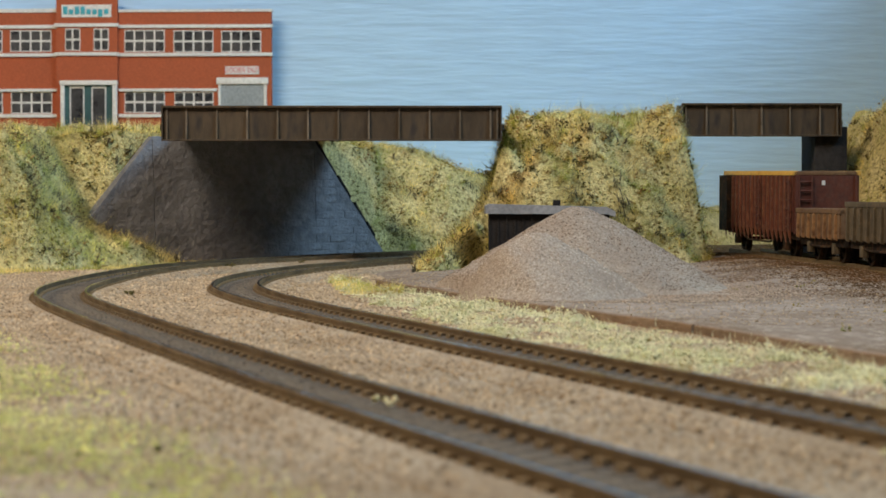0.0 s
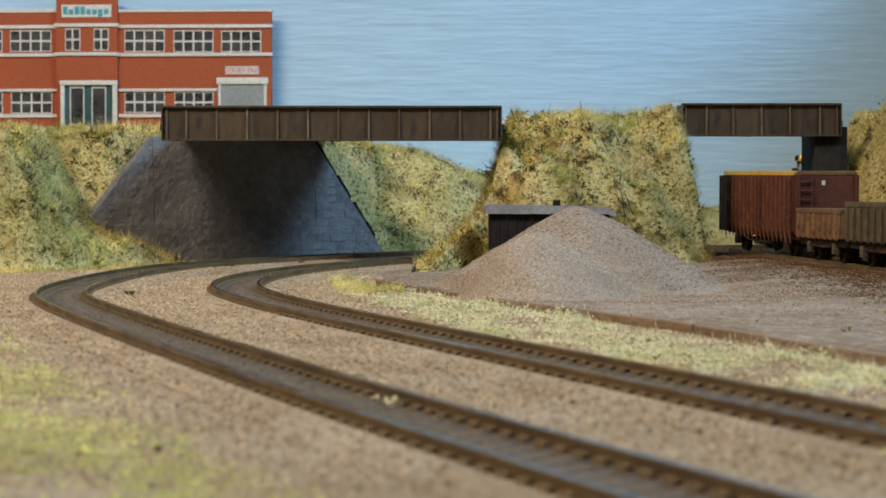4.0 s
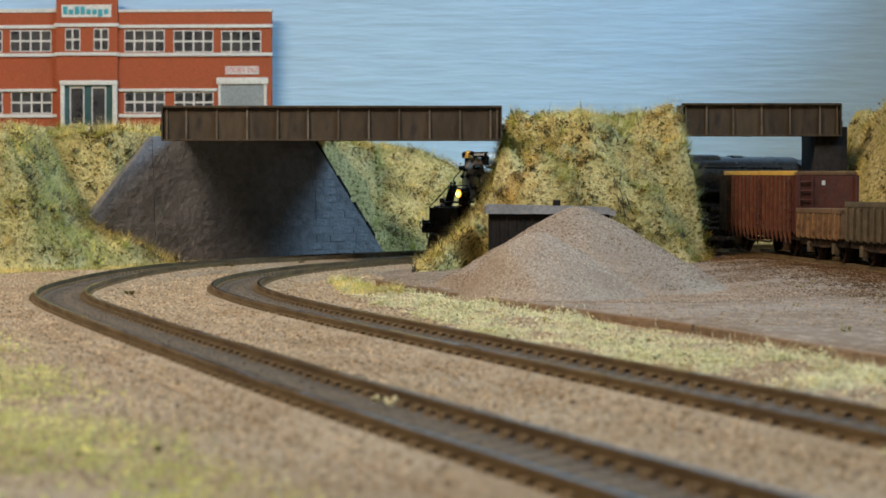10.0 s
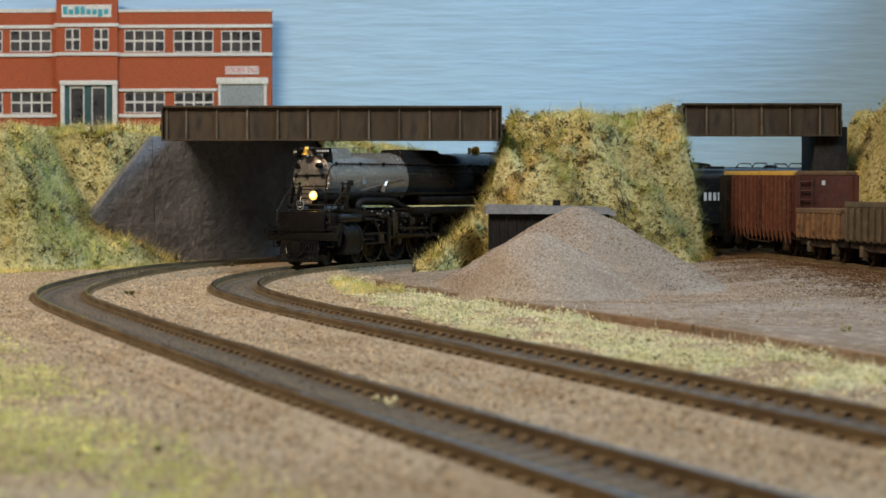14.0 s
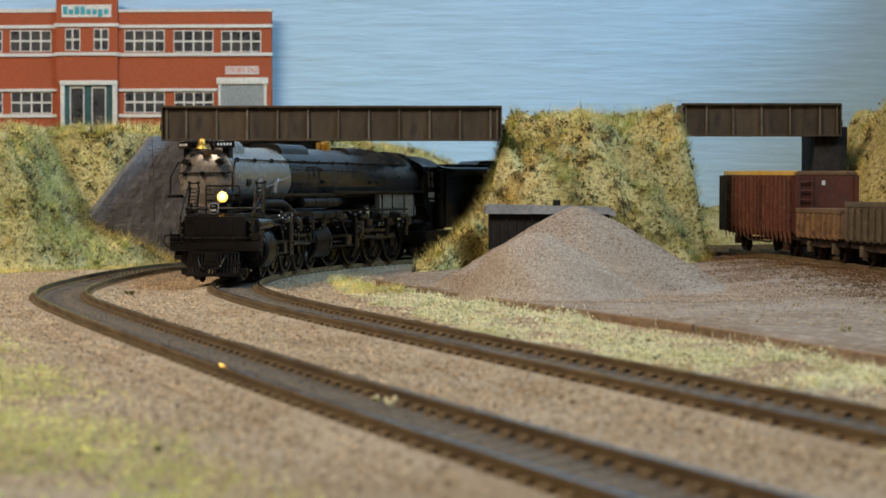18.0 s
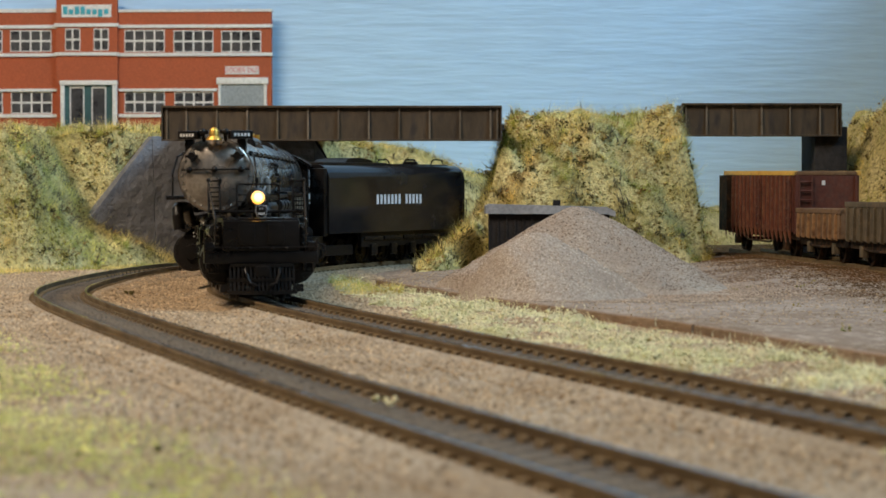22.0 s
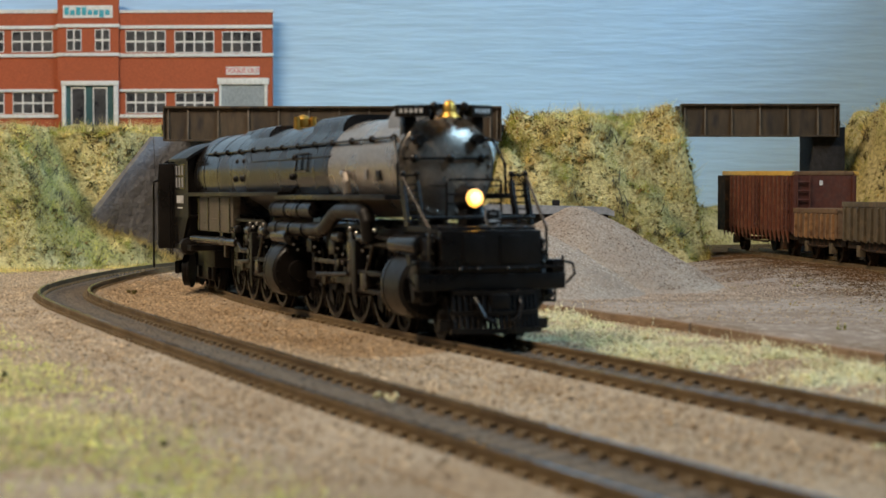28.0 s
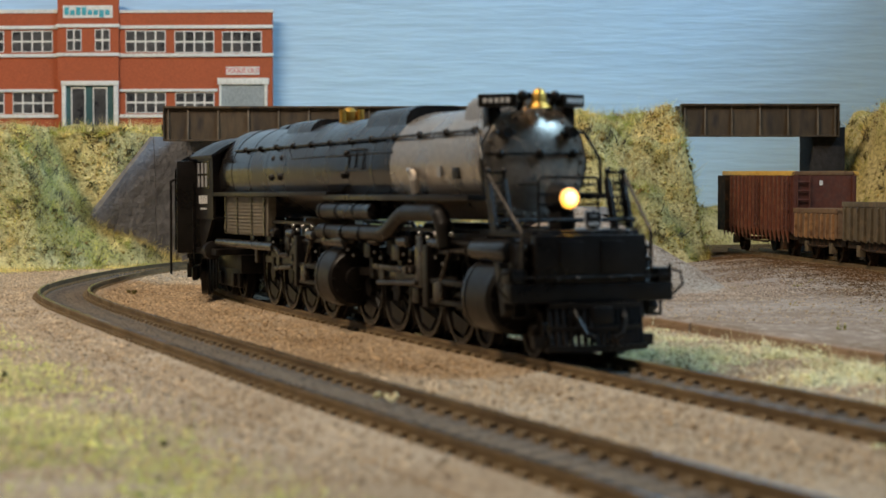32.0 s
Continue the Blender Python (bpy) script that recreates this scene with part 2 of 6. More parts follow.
def prism(bm, outline, axis, a, b):
    """An outline of (u, v) pairs pulled along an axis from a to b."""
    def at(u, v, w):
        return {"x": (w, u, v), "y": (u, w, v), "z": (u, v, w)}[axis]
    lo, hi = [bm.verts.new(at(u, v, a)) for u, v in outline], [bm.verts.new(at(u, v, b)) for u, v in outline]
    faces = [bm.faces.new(lo), bm.faces.new(hi[::-1])]
    for i in range(len(lo)):
        j = (i + 1) % len(lo)
        faces.append(bm.faces.new((lo[j], lo[i], hi[i], hi[j])))
    bmesh.ops.recalc_face_normals(bm, faces=faces)
    return bm


def rod(bm, p, q, r, r2=None, n=10, cap=True):
    """A round bar from p to q."""
    p, q = Vector(p), Vector(q)
    m = Matrix.Translation((p + q) / 2) @ (q - p).to_track_quat("Z", "Y").to_matrix().to_4x4()
    bmesh.ops.create_cone(bm, cap_ends=cap, segments=n, radius1=r, radius2=r if r2 is None else r2, depth=(q - p).length, matrix=m)
    return bm


def pipe(bm, points, r, n=8):
    for p, q in zip(points, points[1:]):
        rod(bm, p, q, r, n=n)
    for p in points[1:-1]:
        ball(bm, p, r * 1.02, 6)
    return bm


def ball(bm, c, r, n=10, scale=(1, 1, 1)):
    bmesh.ops.create_uvsphere(bm, u_segments=n * 2, v_segments=n, radius=r, matrix=Matrix.Translation(c) @ Matrix.Diagonal((*scale, 1)))
    return bm


def turned(bm, profile, axis="x", centre=(0, 0, 0), n=32):
    """A body of revolution: (along, radius) pairs round an axis through centre."""
    rings = []
    for a, r in profile:
        ring = []
        for i in range(n):
            c, s = r * math.cos(2 * math.pi * i / n), r * math.sin(2 * math.pi * i / n)
            q = {"x": (a, c, s), "y": (s, a, c), "z": (c, s, a)}[axis]
            ring.append(bm.verts.new(Vector(q) + Vector(centre)))
        rings.append(ring)
    faces = []
    for a, b in zip(rings, rings[1:]):
        for i in range(n):
            j = (i + 1) % n
            faces.append(bm.faces.new((a[i], a[j], b[j], b[i])))
    faces += [bm.faces.new(rings[0][::-1]), bm.faces.new(rings[-1])]
    bmesh.ops.recalc_face_normals(bm, faces=faces)
    return bm


def bars(text, width, height, depth=0.15):
    """Plain bars in place of writing, in the xz plane, centred."""
    bm, x, n = bmesh.new(), -width / 2, len(text)
    w = width / n
    for ch in text:
        if ch != " ":
            box(bm, x + w * 0.14, x + w * 0.74, -depth, depth, -height / 2, height / 2)
        x += w
    return bm


def mesh_of(name, verts, faces, material, parent=None, label="", kind="", smooth=False):
    me = bpy.data.meshes.new(name)
    me.from_pydata((np.asarray(verts) * S).tolist(), [], faces)
    if smooth:
        me.polygons.foreach_set("use_smooth", [True] * len(me.polygons))
    me.materials.append(material)
    ob = new(name, me)
    if parent:
        ob.parent = parent
    return tagged(ob, label, kind=kind)


def smooth(a, b, x):
    t = np.clip((np.asarray(x, float) - a) / (b - a), 0, 1)
    return t * t * (3 - 2 * t)


def lump(x, y, size, seed=0.0):
    return noise.noise((x / size + seed, y / size - seed, seed))


def sheet(name, height, xs, ys, material, label="", kind="structure"):
    """A sheet of ground: height(x, y) over a grid."""
    v = [(x, y, height(x, y)) for y in ys for x in xs]
    n = len(xs)
    f = [(j * n + i, j * n + i + 1, (j + 1) * n + i + 1, (j + 1) * n + i) for j in range(len(ys) - 1) for i in range(n - 1)]
    return mesh_of(name, v, f, material, None, label, kind, True)


def blades(name, spots, material, length, width, seed, label, lean=0.7, parent=None):
    """Static grass: thin bent blades on spots (x, y, z, scale, slope in x, slope in y)."""
    rnd = np.random.default_rng(seed)
    p = np.array(spots, float)
    n = len(p)
    a = rnd.uniform(0, 2 * np.pi, n)
    side = np.stack([-np.sin(a), np.cos(a), np.zeros(n)], 1) * (width * rnd.uniform(0.6, 1.4, n))[:, None]
    nor = np.stack([-p[:, 4], -p[:, 5], np.ones(n)], 1)
    nor /= np.linalg.norm(nor, axis=1)[:, None]
    ln = (length * rnd.uniform(0.4, 1.4, n) * p[:, 3])[:, None]
    grow = nor * 0.75 + np.array([0, 0, 0.35]) + rnd.normal(0, 0.45 * lean, (n, 3))
    up1, up2 = (nor * 0.4 + grow * 0.25) * ln, (grow + rnd.normal(0, 0.15, (n, 3)) - np.array([0, 0, 0.12])) * ln
    face = np.cross(side, up2)
    side[face[:, 2] * 0.3 - face[:, 1] < 0] *= -1
    q = p[:, :3] - nor * 0.4
    v = np.stack([q - side, q + side, q + up1 - side * 0.7, q + up1 + side * 0.7, q + up2], 1).reshape(-1, 3)
    i = np.arange(n)[:, None] * 5
    ob = mesh_of(name, v, (i + np.array([0, 1, 3, 2])).tolist() + (i + np.array([2, 3, 4])).tolist(), material, parent, label, "stuff", True)
    soft = nor + rnd.normal(0, 0.28, (n, 3))
    soft /= np.linalg.norm(soft, axis=1)[:, None]
    ob.data.normals_split_custom_set_from_vertices(np.repeat(soft, 5, axis=0))
    return ob


# ---- the setting: room, baseboard, painted sky ----
def room():
    def slab(name, x0, x1, y0, y1, z0, z1, material, label):
        part(name, box(bmesh.new(), x0, x1, y0, y1, z0, z1), material, None, label, kind="structure")
    slab("floor", -2600, 2600, -2600, 2400, -1010, -960, FLOORING, "brown floor of the room under the layout")
    slab("wall_south", -2600, 2600, -2660, -2600, -960, 1700, ROOM, "plain pale wall of the room")
    slab("wall_west", -2660, -2600, -2600, 2400, -960, 1700, ROOM, "plain pale wall of the room")
    slab("wall_east", 2600, 2660, -2600, 2400, -960, 1700, ROOM, "plain pale wall of the room")
    slab("wall_north", -2600, 2600, 2400, 2460, -960, 1700, ROOM, "plain pale wall of the room")
    slab("ceiling", -2600, 2600, -2600, 2400, 1700, 1760, ROOM, "plain pale ceiling of the room")


room()


def ground_height(x, y):
    z = 0.35 * lump(x, y, 60, 3.1) + 0.25 * lump(x, y, 14, 7.7)
    near = float(smooth(500, 250, y)) * float(smooth(-20, -90, x + (y - 250) * 0.35))
    return z - 0.2 + 1.2 * near


def steps(*runs):
    out = []
    for a, b, d in runs:
        out += list(np.arange(a, b, d))
    return out + [runs[-1][1]]


sheet("ground", ground_height, steps((-1200, -420, 60), (-420, 460, 4.5), (460, 1200, 60)), steps((20, 110, 15), (110, 1200, 4.5), (1200, 1620, 35)), BALLAST,
      "tan granulated ground of the model railway layout")
part("baseboard", box(bmesh.new(), -1200, 1200, 20, 1620, -60, -8), WOOD, None, "timber baseboard under the layout", kind="structure")
part("backdrop", box(bmesh.new(), -1300, 1300, 1520, 1545, -60, 900), SKY, None, "sky-blue painted backdrop board with brush marks", kind="structure")
# Board added out of view to keep the ceiling light off the right end.
for y0, y1, z0, z1 in ((560, 1150, -60, 360), (1150, 1330, 90, 360), (1330, 1520, -60, 360)):
    part("unseen_shade_board", box(bmesh.new(), 440, 455, y0, y1, z0, z1), SKY, None, "unseen sky-blue board added to shade the right end, with a train opening", kind="structure")


# ---- the two running lines ----
def swept(line, s0, s1, profile, lift=0.0, step=6.0):
    """A bar of the given (side, height) profile along a line, between s0 and s1."""
    bm, rings = bmesh.new(), []
    for s in np.arange(s0, s1 + step / 2, step):
        p, d = on_line(line, s), on_line(line, s + 1) - on_line(line, s - 1)
        d /= np.linalg.norm(d)
        z = float(rise(p[1])) + lift
        rings.append([bm.verts.new((p[0] - d[1] * o, p[1] + d[0] * o, z + h)) for o, h in profile])
    for a, b in zip(rings, rings[1:]):
        for i in range(len(profile)):
            j = (i + 1) % len(profile)
            bm.faces.new((a[i], a[j], b[j], b[i]))
    bm.faces.new(rings[0]), bm.faces.new(rings[-1][::-1])
    bmesh.ops.recalc_face_normals(bm, faces=bm.faces[:])
    return bm


def sleeper_mesh():
    bm = bmesh.new()
    box(bm, -12.6, 12.6, -1.65, 1.65, -3.6, -2.42)
    for x in (-8.6, 8.6):
        for d in (-1.35, 1.35):
            box(bm, x + d - 0.75, x + d + 0.75, -1.3, 1.3, -2.5, -1.45)
    bm.transform(Matrix.Scale(S, 4))
    me = bpy.data.meshes.new("sleeper")
    bm.to_mesh(me)
    bm.free()
    me.materials.append(SLEEPER)
    me.materials.append(CHAIR)
    for p in me.polygons:
        p.material_index = 1 if abs(p.center.x) > 6.5 * S and p.center.z > -2.45 * S else 0
    return me


def running_line(line, label, s0, s1, near):
    top = new("railway_track")
    tagged(top, label, "track", "running lines")
    for side in (-8.6, 8.6):
        web = [(-1.0, -2.4), (-1.0, -2.1), (-0.35, -1.9), (-0.35, -0.8), (-0.55, -0.6), (-0.5, 0), (0.5, 0), (0.55, -0.6), (0.35, -0.8), (0.35, -1.9), (1.0, -2.1), (1.0, -2.4)]
        part("rail", swept(line, s0, s1, [(o + side, h) for o, h in web]), RAIL, top)
        part("rail_head", swept(line, s0, s1, [(side - 0.42, 0.0), (side - 0.42, 0.06), (side + 0.42, 0.06), (side + 0.42, 0.0)]), RAILTOP, top, "worn dark rail head")
    part("track_bed", swept(line, s0, s1, [(-11.5, -3.8), (-9.8, -3.1), (-7.9, -1.95), (-6.9, -2.2), (-5.4, -2.66), (0, -2.68), (5.4, -2.66), (6.9, -2.2), (7.9, -1.95), (9.8, -3.1), (11.5, -3.8)]), CESS, top, "dark grey dusty track bed", kind="stuff")
    for s in (-1, 1):
        shoulder = [(s * 9.75, -3.4), (s * 9.75, -2.15), (s * 11.0, -1.95), (s * 13.5, -2.35), (s * 19, -3.5), (s * 24, -9)]
        part("ballast_shoulder", swept(line, s0, s1, shoulder), BALLAST, top, "tan ballast packed against the rail", kind="stuff")
    me = sleeper_mesh()
    rnd = random.Random(4)
    for s in np.arange(near[0], near[1], 6.1):
        p, d = on_line(line, s), on_line(line, s + 1) - on_line(line, s - 1)
        placed("sleeper", me, SLEEPER, top, at=mm(p[0], p[1], float(rise(p[1])) - 0.02, 0, 0, math.degrees(math.atan2(d[1], d[0])) - 90 + rnd.uniform(-1, 1)))


running_line(INNER, "inner curved railway track with rusty rails and dark bed", 300, 2080, (1080, 2070))
running_line(OUTER, "outer curved railway track with rusty rails and dark bed", 300, 2150, (1120, 2140))


# ---- yard: raised earth behind a timber edging ----
EDGE = spline([(-75, 905), (-50, 835), (-32, 780), (3, 668), (37, 572), (64, 505), (83, 442), (95, 401), (118, 320), (150, 200)])


def edge_x(y):
    return float(np.interp(-y, -EDGE[:, 1], EDGE[:, 0]))


def yard_height(x, y):
    inside = float(smooth(0.5, 4 + max(0, y - 745) * 0.5, x - edge_x(y)))
    return -1.5 + inside * (3.3 + 4.3 * float(smooth(100, 150, x) * smooth(620, 770, y)) + 0.5 * lump(x, y, 30, 1.3) + 0.25 * lump(x, y, 7, 5.1))


sheet("yard", yard_height, steps((-60, 330, 4.0), (330, 480, 30)), steps((190, 1010, 4.0)), YARD, "packed pinkish brown earth of the goods yard")


def edging():
    top = thing("yard_edging", 0, 0, 0, 0, "long weathered timber edging along the yard", "edging")
    s, rnd = 152.0, random.Random(9)
    while s < 640:
        ln = rnd.uniform(88, 104)
        bm, rings = bmesh.new(), []
        for k in np.linspace(s, s + ln, 9):
            p, d = on_line(EDGE, k), on_line(EDGE, k + 1) - on_line(EDGE, k - 1)
            d /= np.linalg.norm(d)
            z = 0.9 + 0.3 * lump(p[0], p[1], 25, 2.0)
            rings.append([bm.verts.new((p[0] - d[1] * o, p[1] + d[0] * o, z + h)) for o, h in ((-1.3, -4), (-1.3, 1.2), (-1.0, 1.5), (1.1, 1.5), (1.4, 1.2), (1.4, -4))])
        for a, b in zip(rings, rings[1:]):
            for i in range(6):
                bm.faces.new((a[i], a[(i + 1) % 6], b[(i + 1) % 6], b[i]))
        bm.faces.new(rings[0]), bm.faces.new(rings[-1][::-1])
        bmesh.ops.recalc_face_normals(bm, faces=bm.faces[:])
        part("beam", bm, WOOD, top)
        s += ln + 1.2


edging()


# ---- banks ----
def bulge(x, h, seed):
    """Uneven swelling of a bank's face, by height."""
    return 70 * lump(x * 0.7, h * 2.0, 38, seed) + 16 * lump(x, h * 1.8, 15, seed + 3)


def left_bank(x, y):
    front = np.interp(x, (-420, -235, -205, -185, -165, -140), (905, 905, 912, 928, 954, 992))
    deep = np.interp(x, (-240, -200), (84, 62))
    h = 71 * np.clip((y - front) / deep, 0, 1) ** 0.8
    h = 71 * np.clip((y - front + bulge(x, h, 2.7) * float(smooth(-185, -215, x)) * min(1, h / 12)) / deep, 0, 1) ** 0.8
    h = min(h, np.interp(x, (-232, -216, -201, -188, -174, -156, -138), (92, 66, 42, 24, 13, 7, 1)))
    return float(h + min(1, h / 14) * (9 * lump(x, y, 27, 2.2) + 6 * lump(x, y, 13, 8.1) + 3 * lump(x, y, 5, 1.1)) - 1.0)


def back_line(x):
    return np.interp(x, (-420, -180, -39, 0, 58, 130, 200, 400, 700), (992, 992, 1096, 1100, 1134, 1172, 1207, 1290, 1420))


def back_bank(x, y):
    top = np.interp(x, (-420, -75, -45, -10, 25, 60, 90, 500), (71, 71, 66, 60, 47, 34, 27, 25))
    d = y - back_line(x)
    h = top * smooth(-2, 55, d) if x > -41 else top * smooth(9, 16, d)
    h = h + smooth(1100, 1430, y) * smooth(0, -120, x) * 17
    return float(h + min(1, h / 15) * (6 * lump(x, y, 30, 4.2) + 4 * lump(x, y, 12, 6.1)) - 1.0)


def middle_hill(x, y):
    f = np.interp(x, (-42, -10, 20, 130), (800, 852, 900, 905))
    b = np.interp(x, (-42, -10, 20, 42), (868, 932, 980, 1003))
    h = 77 * smooth(0, 58, y - f) ** 0.75
    h = 77 * smooth(0, 58, y - f + 0.6 * bulge(x, h, 5.7) * float(smooth(0, 30, x))) ** 0.75 * smooth(b, b - 15, y)
    h = min(h, np.interp(x, (-42, -20, -10, 2, 10, 18, 24, 29, 36), (-1, 0.5, 3, 11, 18, 27, 40, 61, 79)), np.interp(x, (117, 123, 127, 131, 136), (79, 66, 45, 18, 0)))
    return float(h + max(0, min(1, h / 12)) * (0.35 + 0.65 * smooth(10, 40, x)) * (6 * lump(x, y, 26, 9.2) + 7 * lump(x, y, 11, 1.1) + 3 * lump(x, y, 4.5, 2.1)) - 1.0)


def right_hill(x, y):
    h = (74 + smooth(205, 250, x) * 12) * smooth(0, 42, x - 196 - max(0.0, 975 - y) * 0.36) * smooth(1110, 1060, y) * smooth(640, 700, y)
    return float(h + min(1, h / 12) * (6 * lump(x, y, 26, 12.2) + 4 * lump(x, y, 11, 3.1)) - 1.0)


BANKS = [("grass_bank", left_bank, steps((-430, -118, 4)), steps((835, 1010, 4)), "steep grassy bank beside the bridge abutment"),
         ("grass_bank", back_bank, steps((-430, 130, 5), (130, 560, 12)), steps((985, 1250, 5), (1250, 1520, 18)), "grassy slope behind the railway lines"),
         ("grass_bank", middle_hill, steps((-45, 148, 3)), steps((798, 1008, 3)), "steep overgrown embankment between the two bridges"),
         ("grass_bank", right_hill, steps((190, 420, 4.5)), steps((640, 1115, 4.5)), "overgrown embankment beyond the small bridge")]
for name, fn, xs, ys, label in BANKS:
    tagged(sheet(name, fn, xs, ys, SOIL, label), group="banks")


# ---- bridge: abutment walls and plate girders ----
def abutment():
    top = thing("bridge_abutment", -180, 990, 0, math.degrees(math.atan2(103, 141)), "sloping grey plastered bridge abutment with splayed wings", "abutment")
    def crest(u):
        return float(np.interp(u, (-10, 31, 134, 182), (22, 69, 69, 0.8)))

    def face(u, z):
        return -(0.9 * lump(u, z, 16, 5.5) + 0.4 * lump(u, z, 5, 2.5) - z * 0.06)
    for name, u0, u1 in (("wing_wall", -10, 30.6), ("wall", 31, 133.6), ("wing_wall", 134, 182)):
        n, m, bm, grid = int((u1 - u0) / 2), 34, bmesh.new(), []
        for i in range(n + 1):
            u = u0 + (u1 - u0) * i / n
            grid.append([bm.verts.new((u, face(u, -2 + (crest(u) + 2) * j / m), -2 + (crest(u) + 2) * j / m)) for j in range(m + 1)])
        for p, q in zip(grid, grid[1:]):
            for j in range(m):
                bm.faces.new((p[j], q[j], q[j + 1], p[j + 1]))
        back = [[bm.verts.new((c.co.x, 9, c.co.z)) for c in (col[0], col[-1])] for col in grid]
        for i in range(n):
            bm.faces.new((grid[i][-1], grid[i + 1][-1], back[i + 1][1], back[i][1]))
            bm.faces.new((back[i][0], back[i][1], back[i + 1][1], back[i + 1][0]))
        for i in (0, n):
            bm.faces.new([*grid[i], back[i][1], back[i][0]])
        bmesh.ops.recalc_face_normals(bm, faces=bm.faces[:])
        part(name, bm, PLASTER, top)
    rnd, shapes = random.Random(12), {}
    for row in range(15):
        z, u = 1.0 + row * 4.5, 100 + rnd.uniform(0, 6)
        while u < 178:
            w = rnd.choice((7.0, 9.0, 11.0))
            if crest(u + w) > z + 4.6 and rnd.random() < 0.30 + 0.4 * float(smooth(112, 150, u)):
                if w not in shapes:
                    bm = box(bmesh.new(), 0.3, w - 0.3, -0.35, 0.8, 0.3, 4.2, 0.25)
                    bm.transform(Matrix.Scale(S, 4))
                    shapes[w] = bpy.data.meshes.new("stone")
                    bm.to_mesh(shapes[w])
                    bm.free()
                placed("stone", shapes[w], PLASTER, top, at=mm(u, face(u + w / 2, z + 2) + 0.05, z, -3.4))
            u += w
    for u0, u1 in ((136, 149), (150, 158), (161, 168), (169, 174)):
        bm = bmesh.new()
        prism(bm, [(u0, crest(u0) + 0.1), (u1, crest(u1) + 0.1), (u1, crest(u1) + 2.2), (u0, crest(u0) + 2.4)], "y", face(u0, crest(u0)) - 0.6, 9)
        part("coping", bm, HUT, top, "broken dark coping")
    return top


abutment()


def plate_girder(name, x0, x1, y, z0, z1, ribs, label, depth=30):
    top = thing(name, x0, y, z0, 0, label, "bridge", "bridges")
    w, h = x1 - x0, z1 - z0
    part("web", box(bmesh.new(), 0, w, 0, 1.2, 0.8, h - 0.8), GIRDER, top)
    part("top_flange", box(bmesh.new(), -0.4, w + 0.4, -1.8, 3.0, h - 1.1, h, 0.2), GIRDER, top)
    part("bottom_flange", box(bmesh.new(), 0, w, -1.6, 2.8, 0, 0.9, 0.2), GIRDER, top)
    for i, u in enumerate(ribs):
        part("stiffener", prism(bmesh.new(), [(-1.5, 0.9), (-1.5, 2.2), (-0.7, h - 1.4), (0, h - 1.1), (0, 0.9)], "x", u * w - 0.45, u * w + 0.45), RUST_STREAK if i % 2 else GIRDER_EDGE, top)
    part("end_plate", box(bmesh.new(), -0.6, 0, -1.6, 2.8, 0, h - 0.2), GIRDER, top)
    part("end_plate", box(bmesh.new(), w, w + 0.6, -1.6, 2.8, 0, h - 0.2), GIRDER, top)
    part("deck", box(bmesh.new(), -2, w + 2, 3.2, depth, 5.5, 8.5), GIRDER, top)
    part("parapet", box(bmesh.new(), 0, w, depth, depth + 1.5, 5.5, h), GIRDER, top)
    return top


big = plate_girder("girder_bridge", -141, 29, 940, 64.3, 82.0, [0.012, 0.07, 0.16, 0.25, 0.34, 0.43, 0.52, 0.61, 0.70, 0.79, 0.88, 0.97, 0.99], "dark brown plate girder bridge with riveted stiffeners", 30)
part("skew_deck", prism(bmesh.new(), [(-2, 31.6), (170, 31.6), (120, 76), (74, 150), (-2, 90)], "z", 5.5, 8.0), GIRDER, big)
plate_girder("girder_bridge", 126.5, 209.5, 985, 68.0, 85.5, [0.02, 0.15, 0.32, 0.5, 0.68, 0.87, 0.98], "short dark brown plate girder bridge", 26)
part("pier", box(bmesh.new(), 197, 214, 988, 1026, -1, 73.3, 0.5), SHADED_STONE, thing("bridge_pier", 0, 0, 0, 0, "pier under the short bridge in stone darkened to look shaded", "pier"))


